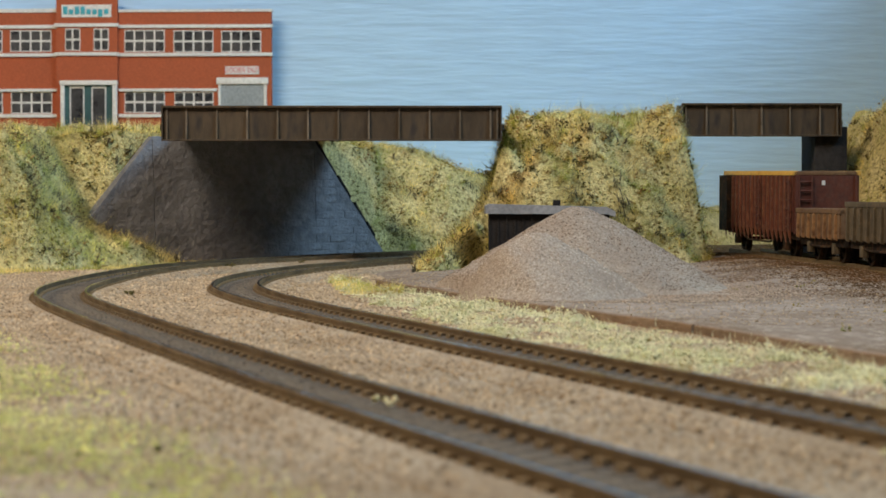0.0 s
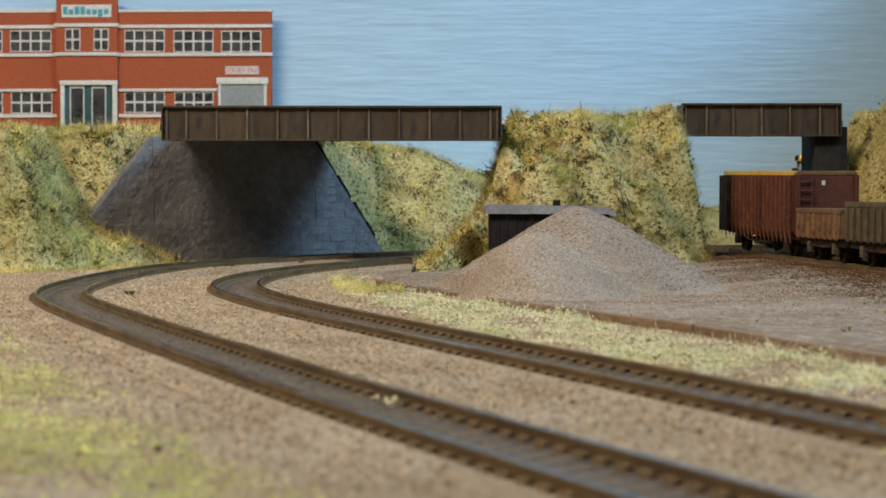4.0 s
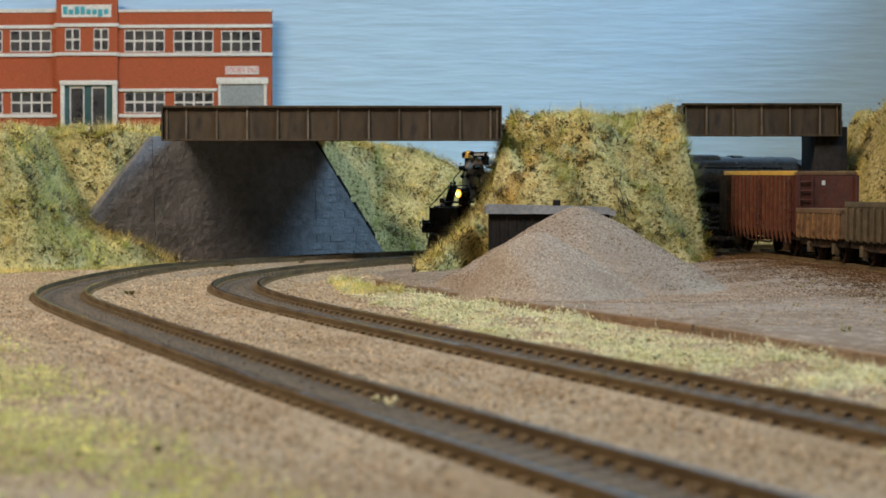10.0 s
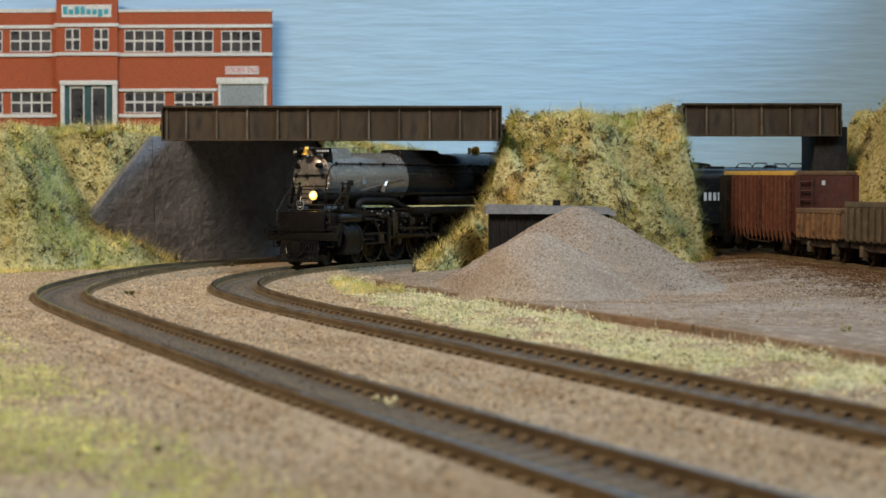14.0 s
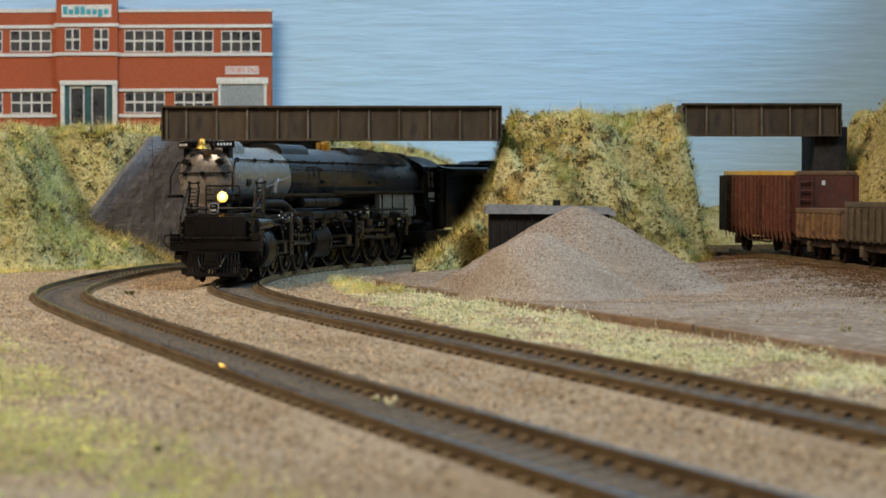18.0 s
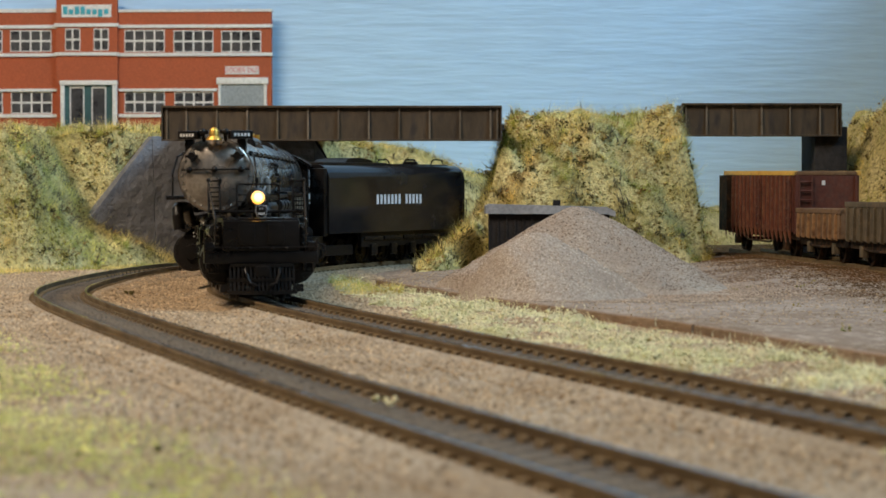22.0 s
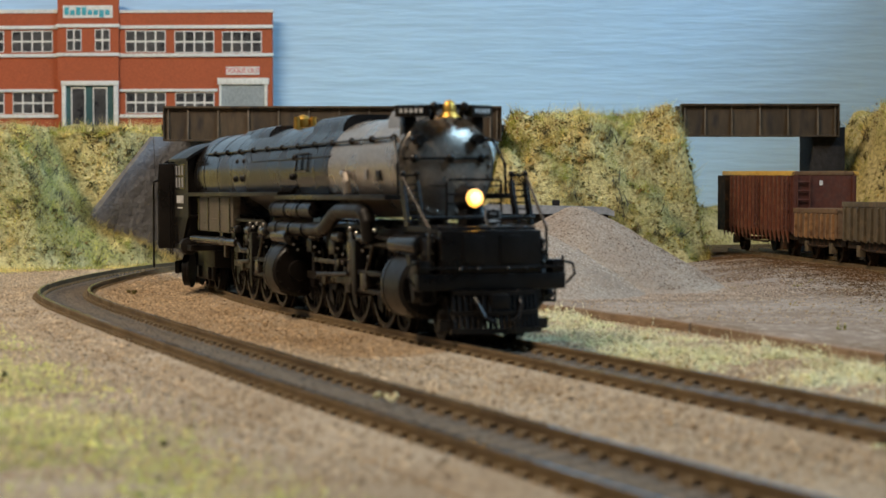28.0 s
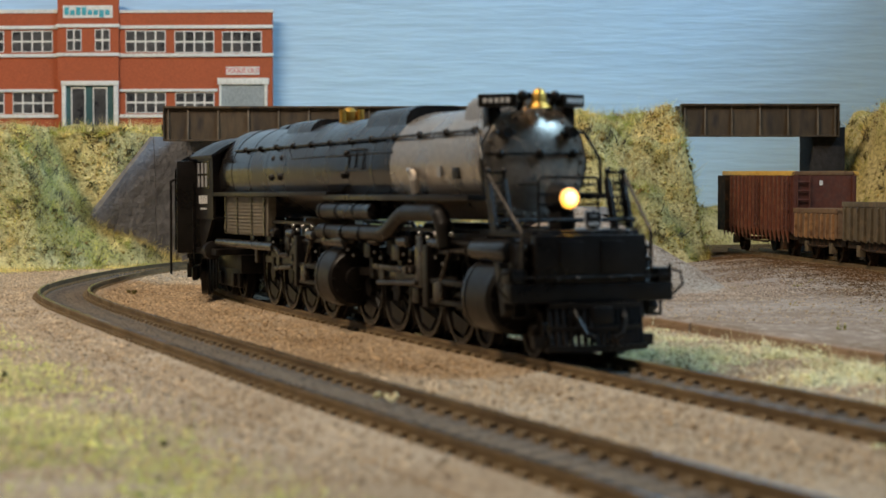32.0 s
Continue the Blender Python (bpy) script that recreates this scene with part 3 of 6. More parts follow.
# ---- factory ----
def factory():
    # front plane faces the viewer; 1 unit of the drawing = 1 mm
    top = thing("factory", -214.7, 1500, 89.9, -2.5, "low-relief red brick factory with white bands and metal windows", "factory")
    k = 1 / 2.2075

    def X(px):
        return (px - 310) * k

    def Z(py):
        return (228 - py) * k
    part("wall", box(bmesh.new(), X(-340), X(480), 2, 9, -6, Z(19)), BRICK, top)
    part("entrance_bay", box(bmesh.new(), X(98), X(207), -2, 2, -6, Z(-14)), BRICK, top)
    part("roof_edge", box(bmesh.new(), X(207.5), X(482), 1, 9.6, Z(19.5), Z(15)), WHITE, top)
    part("roof_edge", box(bmesh.new(), X(-340), X(97.5), 1, 9.6, Z(19.5), Z(13)), WHITE, top)
    for y0, y1, x0, x1 in ((48, 42, 207.5, 483), (98, 92, 207.5, 483), (48, 42, -340, 97), (98, 92, -340, 97), (160, 155, 207.5, 383), (160, 155, -340, 97), (206, 200, 207.5, 383), (206, 200, -340, 97)):
        part("band", box(bmesh.new(), X(x0), X(x1), 0.2, 2.2, Z(y0), Z(y1), 0.2), WHITE, top)
    for y0, y1 in ((46, 40), (97, 91)):
        part("band", box(bmesh.new(), X(95), X(210), -3.5, -1.8, Z(y0), Z(y1), 0.2), WHITE, top)

    def window(x0, x1, y0, y1, cols, front):
        w = part("window", box(bmesh.new(), X(x0), X(x1), front - 0.3, front + 0.1, Z(y1), Z(y0)), WHITE, top)
        dx, dy = (x1 - x0) / cols, (y1 - y0) / 2
        for i in range(cols):
            for j in range(2):
                part("pane", box(bmesh.new(), X(x0 + i * dx + 1.6), X(x0 + (i + 1) * dx - 1.6), front - 0.5, front - 0.1, Z(y0 + (j + 1) * dy - 1.8), Z(y0 + j * dy + 1.8)), PANE, w)
    for x0, x1, y0, y1 in ((218, 290, 51, 90), (306, 377, 52, 91), (391, 462, 53, 91), (13, 87, 51, 89), (-75, -1, 51, 89), (-165, -91, 51, 89), (218, 290, 160, 198), (307, 377, 161, 198), (14, 88, 160, 199), (-75, -1, 160, 199), (-165, -91, 160, 199)):
        window(x0, x1, y0, y1, 4, 2)
    window(114, 141, 49, 88, 2, -2)
    window(165, 192, 49, 88, 2, -2)
    for x0, x1 in ((106, 113), (199, 207)):
        part("door_post", box(bmesh.new(), X(x0), X(x1), -4.5, -1.9, -6, Z(142), 0.2), WHITE, top)
    part("door_lintel", box(bmesh.new(), X(105), X(208), -5, -1.8, Z(149), Z(141), 0.2), WHITE, top)
    door = part("double_door", box(bmesh.new(), X(113), X(199), -2.4, -1.9, -6, Z(149)), DOOR_TEAL, top, "dark teal double door")
    for x0, x1 in ((122, 148), (161, 187)):
        for a, b, c, d in ((x0, x0 + 2, 152, 232), (x1 - 2, x1, 152, 232), (x0, x1, 152, 154.5)):
            part("door_frame", box(bmesh.new(), X(a), X(b), -2.9, -2.4, Z(d), Z(c)), WHITE, door)
        part("pane", box(bmesh.new(), X(x0 + 2), X(x1 - 2), -2.7, -2.4, Z(232), Z(154.5)), PANE, door)
    gate = part("shutter", box(bmesh.new(), X(390), X(467), 1.6, 2.1, -6, Z(148)), SHUTTER, top, "grey roller shutter")
    for i in range(22):
        part("slat", box(bmesh.new(), X(390), X(467), 1.1, 1.6, Z(150 + i * 4 + 3.3), Z(150 + i * 4)), SHUTTER, gate)
    part("shutter_frame", box(bmesh.new(), X(383), X(475), -0.5, 2.1, Z(147.5), Z(136), 0.3), WHITE, top)
    for x0, x1 in ((386, 390), (467, 472)):
        part("shutter_post", box(bmesh.new(), X(x0), X(x1), 0.4, 2.1, -6, Z(147.5)), WHITE, top)
    sign = part("sign_board", box(bmesh.new(), X(108), X(197), -2.8, -2.0, Z(29), Z(7)), WHITE, top, "white sign with a row of teal bars")
    bm = bmesh.new()
    for i, (tall, low) in enumerate(((14, 0), (9, 0), (14, 0), (14, 0), (9, 0), (9, 0), (9, -4), (9, 0))):
        box(bm, (i * 10.4 - 41.5) * k, (i * 10.4 - 33.4) * k, -0.2, 0.2, (low - 6) * k, (tall - 6) * k, 0.3)
    part("sign_bars", bm, TEAL, sign, at=mm(X(152.5), -2.9, Z(18)))
    goods = part("sign_board", box(bmesh.new(), X(398), X(458), 1.2, 2.1, Z(130), Z(116)), WHITE, top, "small white goods out sign")
    words = bpy.data.curves.new("lettering", "FONT")
    words.body, words.size, words.align_x, words.align_y, words.extrude = "GOODS OUT", 0.0058, "CENTER", "CENTER", 0.00008
    words.materials.append(RED)
    ob = new("lettering", words)
    ob.parent = goods
    ob.matrix_basis = mm(X(428), 1.0, Z(123), 90)
    ob.scale = (0.82, 1, 1)


factory()


# ---- sand heap and hut ----
def heap_main(x, y):
    return 33 - 0.60 * math.sqrt((x - 51) ** 2 + ((y - 705) * 0.95) ** 2 + 40)


def heap_tip(x, y):
    """The smaller, fresher load tipped before the main heap."""
    return 25.0 - 0.66 * math.sqrt((x - 33) ** 2 + ((y - 652) * 0.95) ** 2 + 34)


def heap():
    def h(x, y):
        a = heap_main(x, y)
        b = heap_tip(x, y)
        c = 3.6 - 0.15 * math.hypot(x - 68, (y - 680) * 0.8)
        m = max(a, b, c) - 0.9 * math.exp(-abs(a - b) * 0.8)
        m -= 0.6 * max(0.0, edge_x(y) + 11 - x)
        return 2.9 + max(m, -8) + 0.9 * lump(x, y, 13, 6.6) + 0.7 * lump(x, y, 5, 4.6) + 0.35 * lump(x, y, 2.2, 2.6)
    global HEAP_HEIGHT
    HEAP_HEIGHT = h
    ob = sheet("sandpile", h, steps((-14, 122, 1.5)), steps((606, 775, 1.5)), SAND, "large heap of pale pinkish sand tipped in the yard", "")
    tagged(ob, category="heap")


heap()


def hut():
    top = thing("lineside_hut", 50, 880, 4.2, 0, "low black boarded hut with a grey roof behind the sand heap", "hut")
    part("wall", box(bmesh.new(), -28, 28, -2, 26, -1, 24, 0.3), HUT, top)
    for x in np.arange(-28, 28.1, 4):
        part("board", box(bmesh.new(), x - 0.4, x + 0.4, -2.5, -2, 0, 23.5), HUT, top)
    part("roof", prism(bmesh.new(), [(-30, 24), (-30, 27.6), (-28, 28.6), (27, 27.2), (31, 25.2), (31, 22.6), (27, 23.8)], "y", -4.5, 28), SLATE, top, "grey felted roof")
    part("chimney", box(bmesh.new(), 2.5, 6, 9, 12.5, 27, 30.5, 0.3), HUT, top)


hut()


# ---- wagons ----
def wheelset(parent, u, gauge=16.5, r=6.2):
    bm = bmesh.new()
    for s in (-1, 1):
        turned(bm, [(s * 7.2, r + 0.9), (s * 7.8, r + 0.7), (s * 8.0, r), (s * 10.0, r), (s * 10.0, r - 1.4), (s * 9.2, r - 1.6), (s * 9.2, 2), (s * 10.4, 1.6)], "x", (0, u, r), 20)
    rod(bm, (-11, u, r), (11, u, r), 0.9)
    part("wheelset", bm, UNDER, parent)


def open_wagon(name, at, turn, length, width, floor, height, ribs, body, cap, label, axles, deep=1.2):
    """Body stands along local y; rail top is z = 0."""
    top = thing(name, *at, turn, label, "wagon", "wagons on the siding")
    h, w = length / 2, width / 2
    for s in (-1, 1):
        part("side_panel", box(bmesh.new(), s * w - 0.6, s * w + 0.6, -h, h, floor, height), body, top)
        for i in range(ribs):
            y = -h + (i + 0.5) * length / ribs
            part("rib", prism(bmesh.new(), [(s * (w + 0.4), floor - (5.2 if body is MAROON else 0.8)), (s * (w + 0.6 + deep), floor - 0.3), (s * (w + 0.6 + deep * 0.8), height - 2.2), (s * (w + 0.6), height - 1.2)], "y", y - 0.6, y + 0.6), RIB_RUST if body is RUSTY else MAROON_RIB if body is MAROON else body, top)
        part("capping", box(bmesh.new(), s * w - 1.0, s * w + 1.5, -h - 0.6, h + 0.6, height - 1.6, height + 0.6, 0.25), cap, top)
        part("end_panel", box(bmesh.new(), -w, w, s * h - 0.6, s * h + 0.6, floor, height), body, top)
        part("end_capping", box(bmesh.new(), -w + 1.1, w - 1.1, s * h - 0.8, s * h + 1.0, height - 1.4, height + 0.5, 0.25), cap if cap is not YELLOW else RUSTY, top)
        for x in ((-w * 0.55, 0, w * 0.55) if body is not MAROON else (-w + 1, w - 1)):
            part("end_stanchion", box(bmesh.new(), x - 0.7, x + 0.7, s * h - 1.6, s * h + 1.6, floor - 1, height - 1.6), body, top)
        part("solebar", box(bmesh.new(), s * (w - 2.5) - 0.8, s * (w - 2.5) + 0.8, -h - 0.5, h + 0.5, floor - 3.6, floor - 0.3), UNDER, top)
        for x in (-6.8, 6.8):
            bm = rod(bmesh.new(), (x, s * (h + 0.5), floor - 2), (x, s * (h + 4.2), floor - 2), 0.8)
            rod(bm, (x, s * (h + 4.2), floor - 2), (x, s * (h + 4.8), floor - 2), 2.1, n=14)
            part("buffer", bm, UNDER, top)
        for y in axles:
            bm = box(bmesh.new(), s * (w - 3.2) - 0.7, s * (w - 3.2) + 0.7, y - 4.5, y + 4.5, 6.5, floor - 3.4, 0.3)
            part("axle_box", box(bmesh.new(), s * (w - 2.2) - 1.4, s * (w - 2.2) + 1.4, y - 2.2, y + 2.2, 3.6, 8.4, 0.4), UNDER if body is MAROON else OLIVE, top)
            box(bm, s * (w - 2.2) - 0.7, s * (w - 2.2) + 0.7, y - 6.5, y + 6.5, 8.6, 9.8, 0.3)
            part("axle_guard", bm, UNDER, top)
        bm = bmesh.new()
        pipe(bm, [(s * (w - 1.2), -h * 0.5, floor - 3.5), (s * (w - 1), -h * 0.3, 6.5), (s * (w - 1), h * 0.3, 6.5), (s * (w - 1.2), h * 0.5, floor - 3.5)], 0.5)
        part("brake_lever", bm, UNDER, top)
    part("floor", box(bmesh.new(), -w + 0.6, w - 0.6, -h + 0.6, h - 0.6, floor - 0.3, floor + 0.5), UNDER, top)
    for y in axles:
        wheelset(top, y)
    return top


SIDING_TURN = 3.9


def siding_x(y):
    """Centre line of the siding."""
    return 171.6 + (934 - y) * 0.068


red = open_wagon("box_wagon", (siding_x(931), 931, 8.0), 6.05, 124, 30.5, 12.5, 40.5, 17, MAROON, YELLOW, "tall ribbed maroon box wagon with yellow top capping", (-44, 44), 1.1)
# Dark plate laid over the last 15 mm of the ribbed side.
part("dark_end_plate", box(bmesh.new(), -18.6, -15.7, 47, 62.4, 10, 38.8), UNDER, red, "dark plate over the far end of the wagon side")
red.matrix_basis = mm(siding_x(931), 931, 8.0, 0.7, 0, 6.05)
for y in (-59, -8, 57):
    bm = bmesh.new()
    for s in (-1, 1):
        rod(bm, (-17.4, y + s * 2.6, 13.5), (-17.4, y + s * 2.6, 37), 0.35, n=6)
    for z in np.arange(15, 37, 4.2):
        rod(bm, (-17.4, y - 2.6, z), (-17.4, y + 2.6, z), 0.35, n=6)
    part("ladder", bm, MAROON, red)
for x in (-10,):
    bm = bmesh.new()
    for s in (-1, 1):
        rod(bm, (x + s * 3, -63.6, 13.5), (x + s * 3, -63.6, 39), 0.35, n=6)
    for z in np.arange(15, 39, 4.2):
        rod(bm, (x - 3, -63.6, z), (x + 3, -63.6, z), 0.4, n=6)
    part("ladder", bm, MAROON, red)
part("data_panel", box(bmesh.new(), -2.2, -0.6, -62.9, -62.6, 34.4, 36.6), LETTER, red, "small white data panel")
brown = open_wagon("low_wagon", (siding_x(818), 818, 8.0), SIDING_TURN, 70, 30, 10.5, 22.6, 8, RUSTY, RUSTY, "low rusty brown ballast wagon with side stanchions", (-20, 20))
grey = open_wagon("low_wagon", (siding_x(732), 732, 8.0), SIDING_TURN, 84, 30, 10.5, 25.6, 9, OLIVE, OLIVE, "low olive brown ballast wagon with side stanchions", (-25, 25))


def siding():
    top = new("railway_track")
    tagged(top, "half-buried siding track under the parked wagons", "track", "sidings")
    a, b = Vector((siding_x(560), 560, 8)), Vector((siding_x(1020), 1020, 8))
    d = (b - a).normalized()
    n = Vector((d.y, -d.x, 0))
    for s in (-8.6, 8.6):
        bm = bmesh.new()
        m = Matrix.Translation(a + n * s) @ d.to_track_quat("Y", "Z").to_matrix().to_4x4()
        box(bm, -0.5, 0.5, 0, (b - a).length, -2.4, 0)
        box(bm, -1.0, 1.0, 0, (b - a).length, -3.2, -2.2)
        bm.transform(m)
        part("rail", bm, RAIL, top)
    me = sleeper_mesh()
    for k in np.arange(0, (b - a).length, 6.6):
        p = a + d * k
        placed("sleeper", me, SLEEPER, top, at=mm(p.x, p.y, 7.95, 0, 0, math.degrees(math.atan2(d.y, d.x)) - 90))


siding()


# ---- steam locomotive: local x points ahead (pilot tip at 0), y to its left, z up from the rail top ----
DRIVE_F, DRIVE_R = (50.5, 71.6, 92.7, 113.8), (146.0, 167.1, 188.2, 209.3)


def arch(bm, x0, x1, half, z0, z1, rise_by, thick):
    """A curved roof sheet across y from x0 to x1."""
    pts = []
    for i in range(13):
        a = -1 + i / 6
        pts.append((half * a, z1 + rise_by * (1 - a * a)))
    out = pts + [(y, z - thick) for y, z in reversed(pts)]
    return prism(bm, out, "x", x0, x1)


def driver(parent, u, side, r=9.9):
    """One spoked driving wheel at u behind the pilot; side +1 is the left."""
    bm = bmesh.new()
    turned(bm, [(side * 7.1, r + 0.8), (side * 7.7, r + 0.7), (side * 7.9, r), (side * 9.9, r), (side * 9.9, r - 0.55), (side * 9.9, r - 1.3), (side * 8.1, r - 1.5), (side * 8.1, r - 2.2), (side * 7.2, r - 2.2)], "y", (0, 0, 0), 36)
    for i in range(14):
        a = 2 * math.pi * i / 14
        rod(bm, (1.5 * math.sin(a), side * 8.6, 1.5 * math.cos(a)), ((r - 1.6) * math.sin(a), side * 8.4, (r - 1.6) * math.cos(a)), 0.62, 0.5, 6)
    rod(bm, (0, side * 7.2, 0), (0, side * 10.2, 0), 2.5, n=16)
    prism(bm, [(-5.4, -4.2), (-3, -7.6), (3, -7.6), (5.4, -4.2)], "y", side * 8.2, side * 9.6)
    wheel = part("driving_wheel", bm, BLACK, parent, "spoked black driving wheel")
    wheel.data.materials.append(DARK_STEEL)
    for p in wheel.data.polygons:
        if math.hypot(p.center.x, p.center.z) > (r - 0.45) * S and abs(p.center.y) > 9.8 * S:
            p.material_index = 1
    return wheel


def engine_unit(parent, drive, cyl_u, base, name):
    """Frame, cylinders, wheels and rods of one engine unit; base is the local x of its own origin."""
    def at(u):
        return -u - base
    bm = bmesh.new()
    box(bm, at(drive[-1] + 14), at(cyl_u - 12), -5.5, 5.5, 8, 19, 0.4)
    box(bm, at(drive[-1] + 10), at(drive[0] - 6), -10.5, 10.5, 18.6, 20.2, 0.3)
    for s in (-1, 1):
        for u in drive:
            box(bm, at(u + 3), at(u - 3), s * 6, s * 7, 6, 17)
    unit = part(name, bm, BLACK, parent, "black engine frame")
    wheels = []
    for s in (-1, 1):
        block = [(s * 8, 5.6), (s * 11.6, 4.4), (s * 14.0, 4.7), (s * 16.0, 5.8), (s * 17.5, 7.8), (s * 18.2, 10.4), (s * 18.2, 12.8), (s * 17.5, 15.6), (s * 16.2, 17.8), (s * 14.4, 19.2), (s * 12, 19.6), (s * 8, 19.6)]
        part("cylinder", prism(bmesh.new(), block, "x", at(cyl_u + 7.5), at(cyl_u - 6)), BLACK, unit, "black cylinder block")
        part("cylinder_cover", turned(bmesh.new(), [(at(cyl_u - 6), 7.4), (at(cyl_u - 7.2), 7.4), (at(cyl_u - 7.5), 6.9), (at(cyl_u - 7.9), 6.6), (at(cyl_u - 8.0), 3.0), (at(cyl_u - 9.2), 2.8), (at(cyl_u - 9.4), 0.3)], "x", (0, s * 11.4, 11.9), 32), BLACK, unit)
        part("valve_cover", turned(bmesh.new(), [(at(cyl_u + 10), 0.3), (at(cyl_u + 9.6), 2.3), (at(cyl_u - 8), 2.6), (at(cyl_u - 9.6), 2.4), (at(cyl_u - 10), 0.3)], "x", (0, s * 13.6, 21.6), 20), BOILER, unit)
        part("cylinder_band", prism(bmesh.new(), [(y * 1.012, 12.0 + (z - 12.0) * 1.015) for y, z in block], "x", at(cyl_u + 6.6), at(cyl_u + 5.6)), BOILER, unit)
        for k in range(12):
            a = 2 * math.pi * k / 12
            part("cover_bolt", ball(bmesh.new(), (at(cyl_u - 7.9), s * 11.4 + 6.0 * math.cos(a), 11.9 + 6.0 * math.sin(a)), 0.35, 3), BLACK, unit)
        for i, u in enumerate(drive):
            w = driver(unit, u, s)
            w.matrix_basis = mm(at(u), 0, 9.9)
            wheels.append(w)
            bm = box(bmesh.new(), at(u + 3.6), at(u - 3.6), s * 10.2, s * 11.6, 18.6, 24.5, 0.3)
            part("spring_hanger", bm, BLACK, unit)
        side = part("coupling_rod", box(bmesh.new(), at(drive[-1] + 2), at(drive[0] - 2), s * 11.4, s * 12.3, -1.0, 1.0, 0.3), DARK_STEEL, unit, "steel coupling rod")
        bm = box(bmesh.new(), at(drive[2] + 1.5), at(cyl_u + 30), s * 13, s * 13.8, -0.9, 0.9, 0.25)
        rod(bm, (at(drive[2]), s * 11, 0), (at(drive[2]), s * 14.4, 0), 1.7, n=12)
        main = part("main_rod", bm, DARK_STEEL, unit, "steel main rod")
        side.matrix_basis = main.matrix_basis = mm(0, 0, 9.9)
        wheels += [side, main]
        bm = box(bmesh.new(), at(cyl_u + 34), at(cyl_u + 12), s * 13.6, s * 15.8, 13.4, 14.6, 0.2)
        box(bm, at(cyl_u + 34), at(cyl_u + 12), s * 13.6, s * 15.8, 9.0, 10.0, 0.2)
        box(bm, at(cyl_u + 36), at(cyl_u + 33), s * 11, s * 16.4, 8, 22, 0.3)
        part("crosshead_guide", bm, BLACK, unit)
        bm = box(bmesh.new(), at(cyl_u + 30), at(cyl_u + 25), s * 13.2, s * 16.2, 9.6, 14, 0.4)
        rod(bm, (at(cyl_u + 26), s * 13.4, 11.4), (at(cyl_u + 10), s * 13.4, 11.4), 0.7)
        part("crosshead", bm, DARK_STEEL, unit, "oily steel crosshead")
        bm = bmesh.new()
        box(bm, at(cyl_u + 46), at(cyl_u + 41), s * 13.6, s * 14.6, 12, 24, 0.4)
        rod(bm, (at(cyl_u + 43), s * 14.2, 20), (at(cyl_u + 14), s * 14.2, 21.2), 0.6)
        rod(bm, (at(cyl_u + 44), s * 14.8, 13), (at(drive[2]), s * 14.8, 12), 0.6)
        rod(bm, (at(cyl_u + 28), s * 15.6, 12), (at(cyl_u + 22), s * 15.2, 21), 0.5)
        for k in range(5):
            part("oil_cup", ball(bmesh.new(), (at(cyl_u + 20 + k * 5), s * 15.4, 24.6 - (k % 2)), 0.6, 5), STEEL, unit)
        part("valve_gear", bm, DARK_STEEL, unit, "oily steel valve gear")
        for k, u in enumerate(drive):
            bm = box(bmesh.new(), at(u + 12.2), at(u + 9.4), s * 11.2, s * 13.0, 12.5, 23.5, 0.3)
            box(bm, at(u + 13.4), at(u + 8.2), s * 12.0, s * 14.2, 17.6, 21.4, 0.4)
            part("gear_bracket", bm, DARK_STEEL if k % 2 else BLACK, unit)
            bm = pipe(bmesh.new(), [(at(u + 7.4), s * 11.0, 19), (at(u + 8.6), s * 10.6, 9), (at(u + 9.6), s * 9.4, 2.6)], 0.4, 6)
            part("sand_pipe", bm, BLACK, unit)
            bm = turned(bmesh.new(), [(at(u + 5), 0.2), (at(u + 5), 1.5), (at(u - 1), 1.5), (at(u - 1.4), 0.9), (at(u - 2), 0.9)], "x", (0, s * 14.6, 22.4), 12)
            part("lubricator", bm, BOILER, unit)
            for d in (-2.0, 2.4):
                part("bolt_head", ball(bmesh.new(), (at(u + d), s * 14.9, 18.6 + d * 0.3), 0.42, 4), STEEL, unit)
            bm = box(bmesh.new(), at(u + 2.2), at(u - 2.2), s * 12.3, s * 13.1, 8.0, 11.8, 0.5)
            part("rod_bearing", bm, DARK_STEEL, unit) if k == 1 else bm.free()
        bm = pipe(bmesh.new(), [(at(drive[-1] + 8), s * 14.6, 25.4), (at(drive[0] + 4), s * 14.6, 25.4), (at(drive[0] - 2), s * 14.2, 23.0), (at(cyl_u + 6), s * 14.2, 22.6)], 0.55, 6)
        part("oil_line", bm, BLACK, unit)
        bm = box(bmesh.new(), at(drive[2] + 4), at(drive[1] - 3), s * 14.4, s * 15.2, 15.2, 16.4, 0.3)
        rod(bm, (at(drive[1]), s * 13, 15.8), (at(drive[1]), s * 15.8, 15.8), 1.1, n=10)
        part("radius_rod", bm, DARK_STEEL, unit, "oily steel radius rod")
    return unit, wheels


def small_wheel(parent, x, side, r):
    bm = bmesh.new()
    turned(bm, [(side * 7.1, r + 0.7), (side * 7.7, r + 0.6), (side * 7.9, r), (side * 9.8, r), (side * 9.8, r - 0.9), (side * 9.0, r - 1.1), (side * 9.0, 1.8), (side * 10.4, 1.4), (side * 10.4, 0.2)], "y", (0, 0, 0), 24)
    for i in range(6):
        a = math.pi * i / 3
        box(bm, (r - 2.4) * math.cos(a) - 0.5, (r - 2.4) * math.cos(a) + 0.5, min(side * 9.0, side * 9.3), max(side * 9.0, side * 9.3), (r - 2.4) * math.sin(a) - 0.5, (r - 2.4) * math.sin(a) + 0.5)
    w = part("truck_wheel", bm, BLACK, parent)
    w.matrix_basis = mm(x, 0, r)
    return w


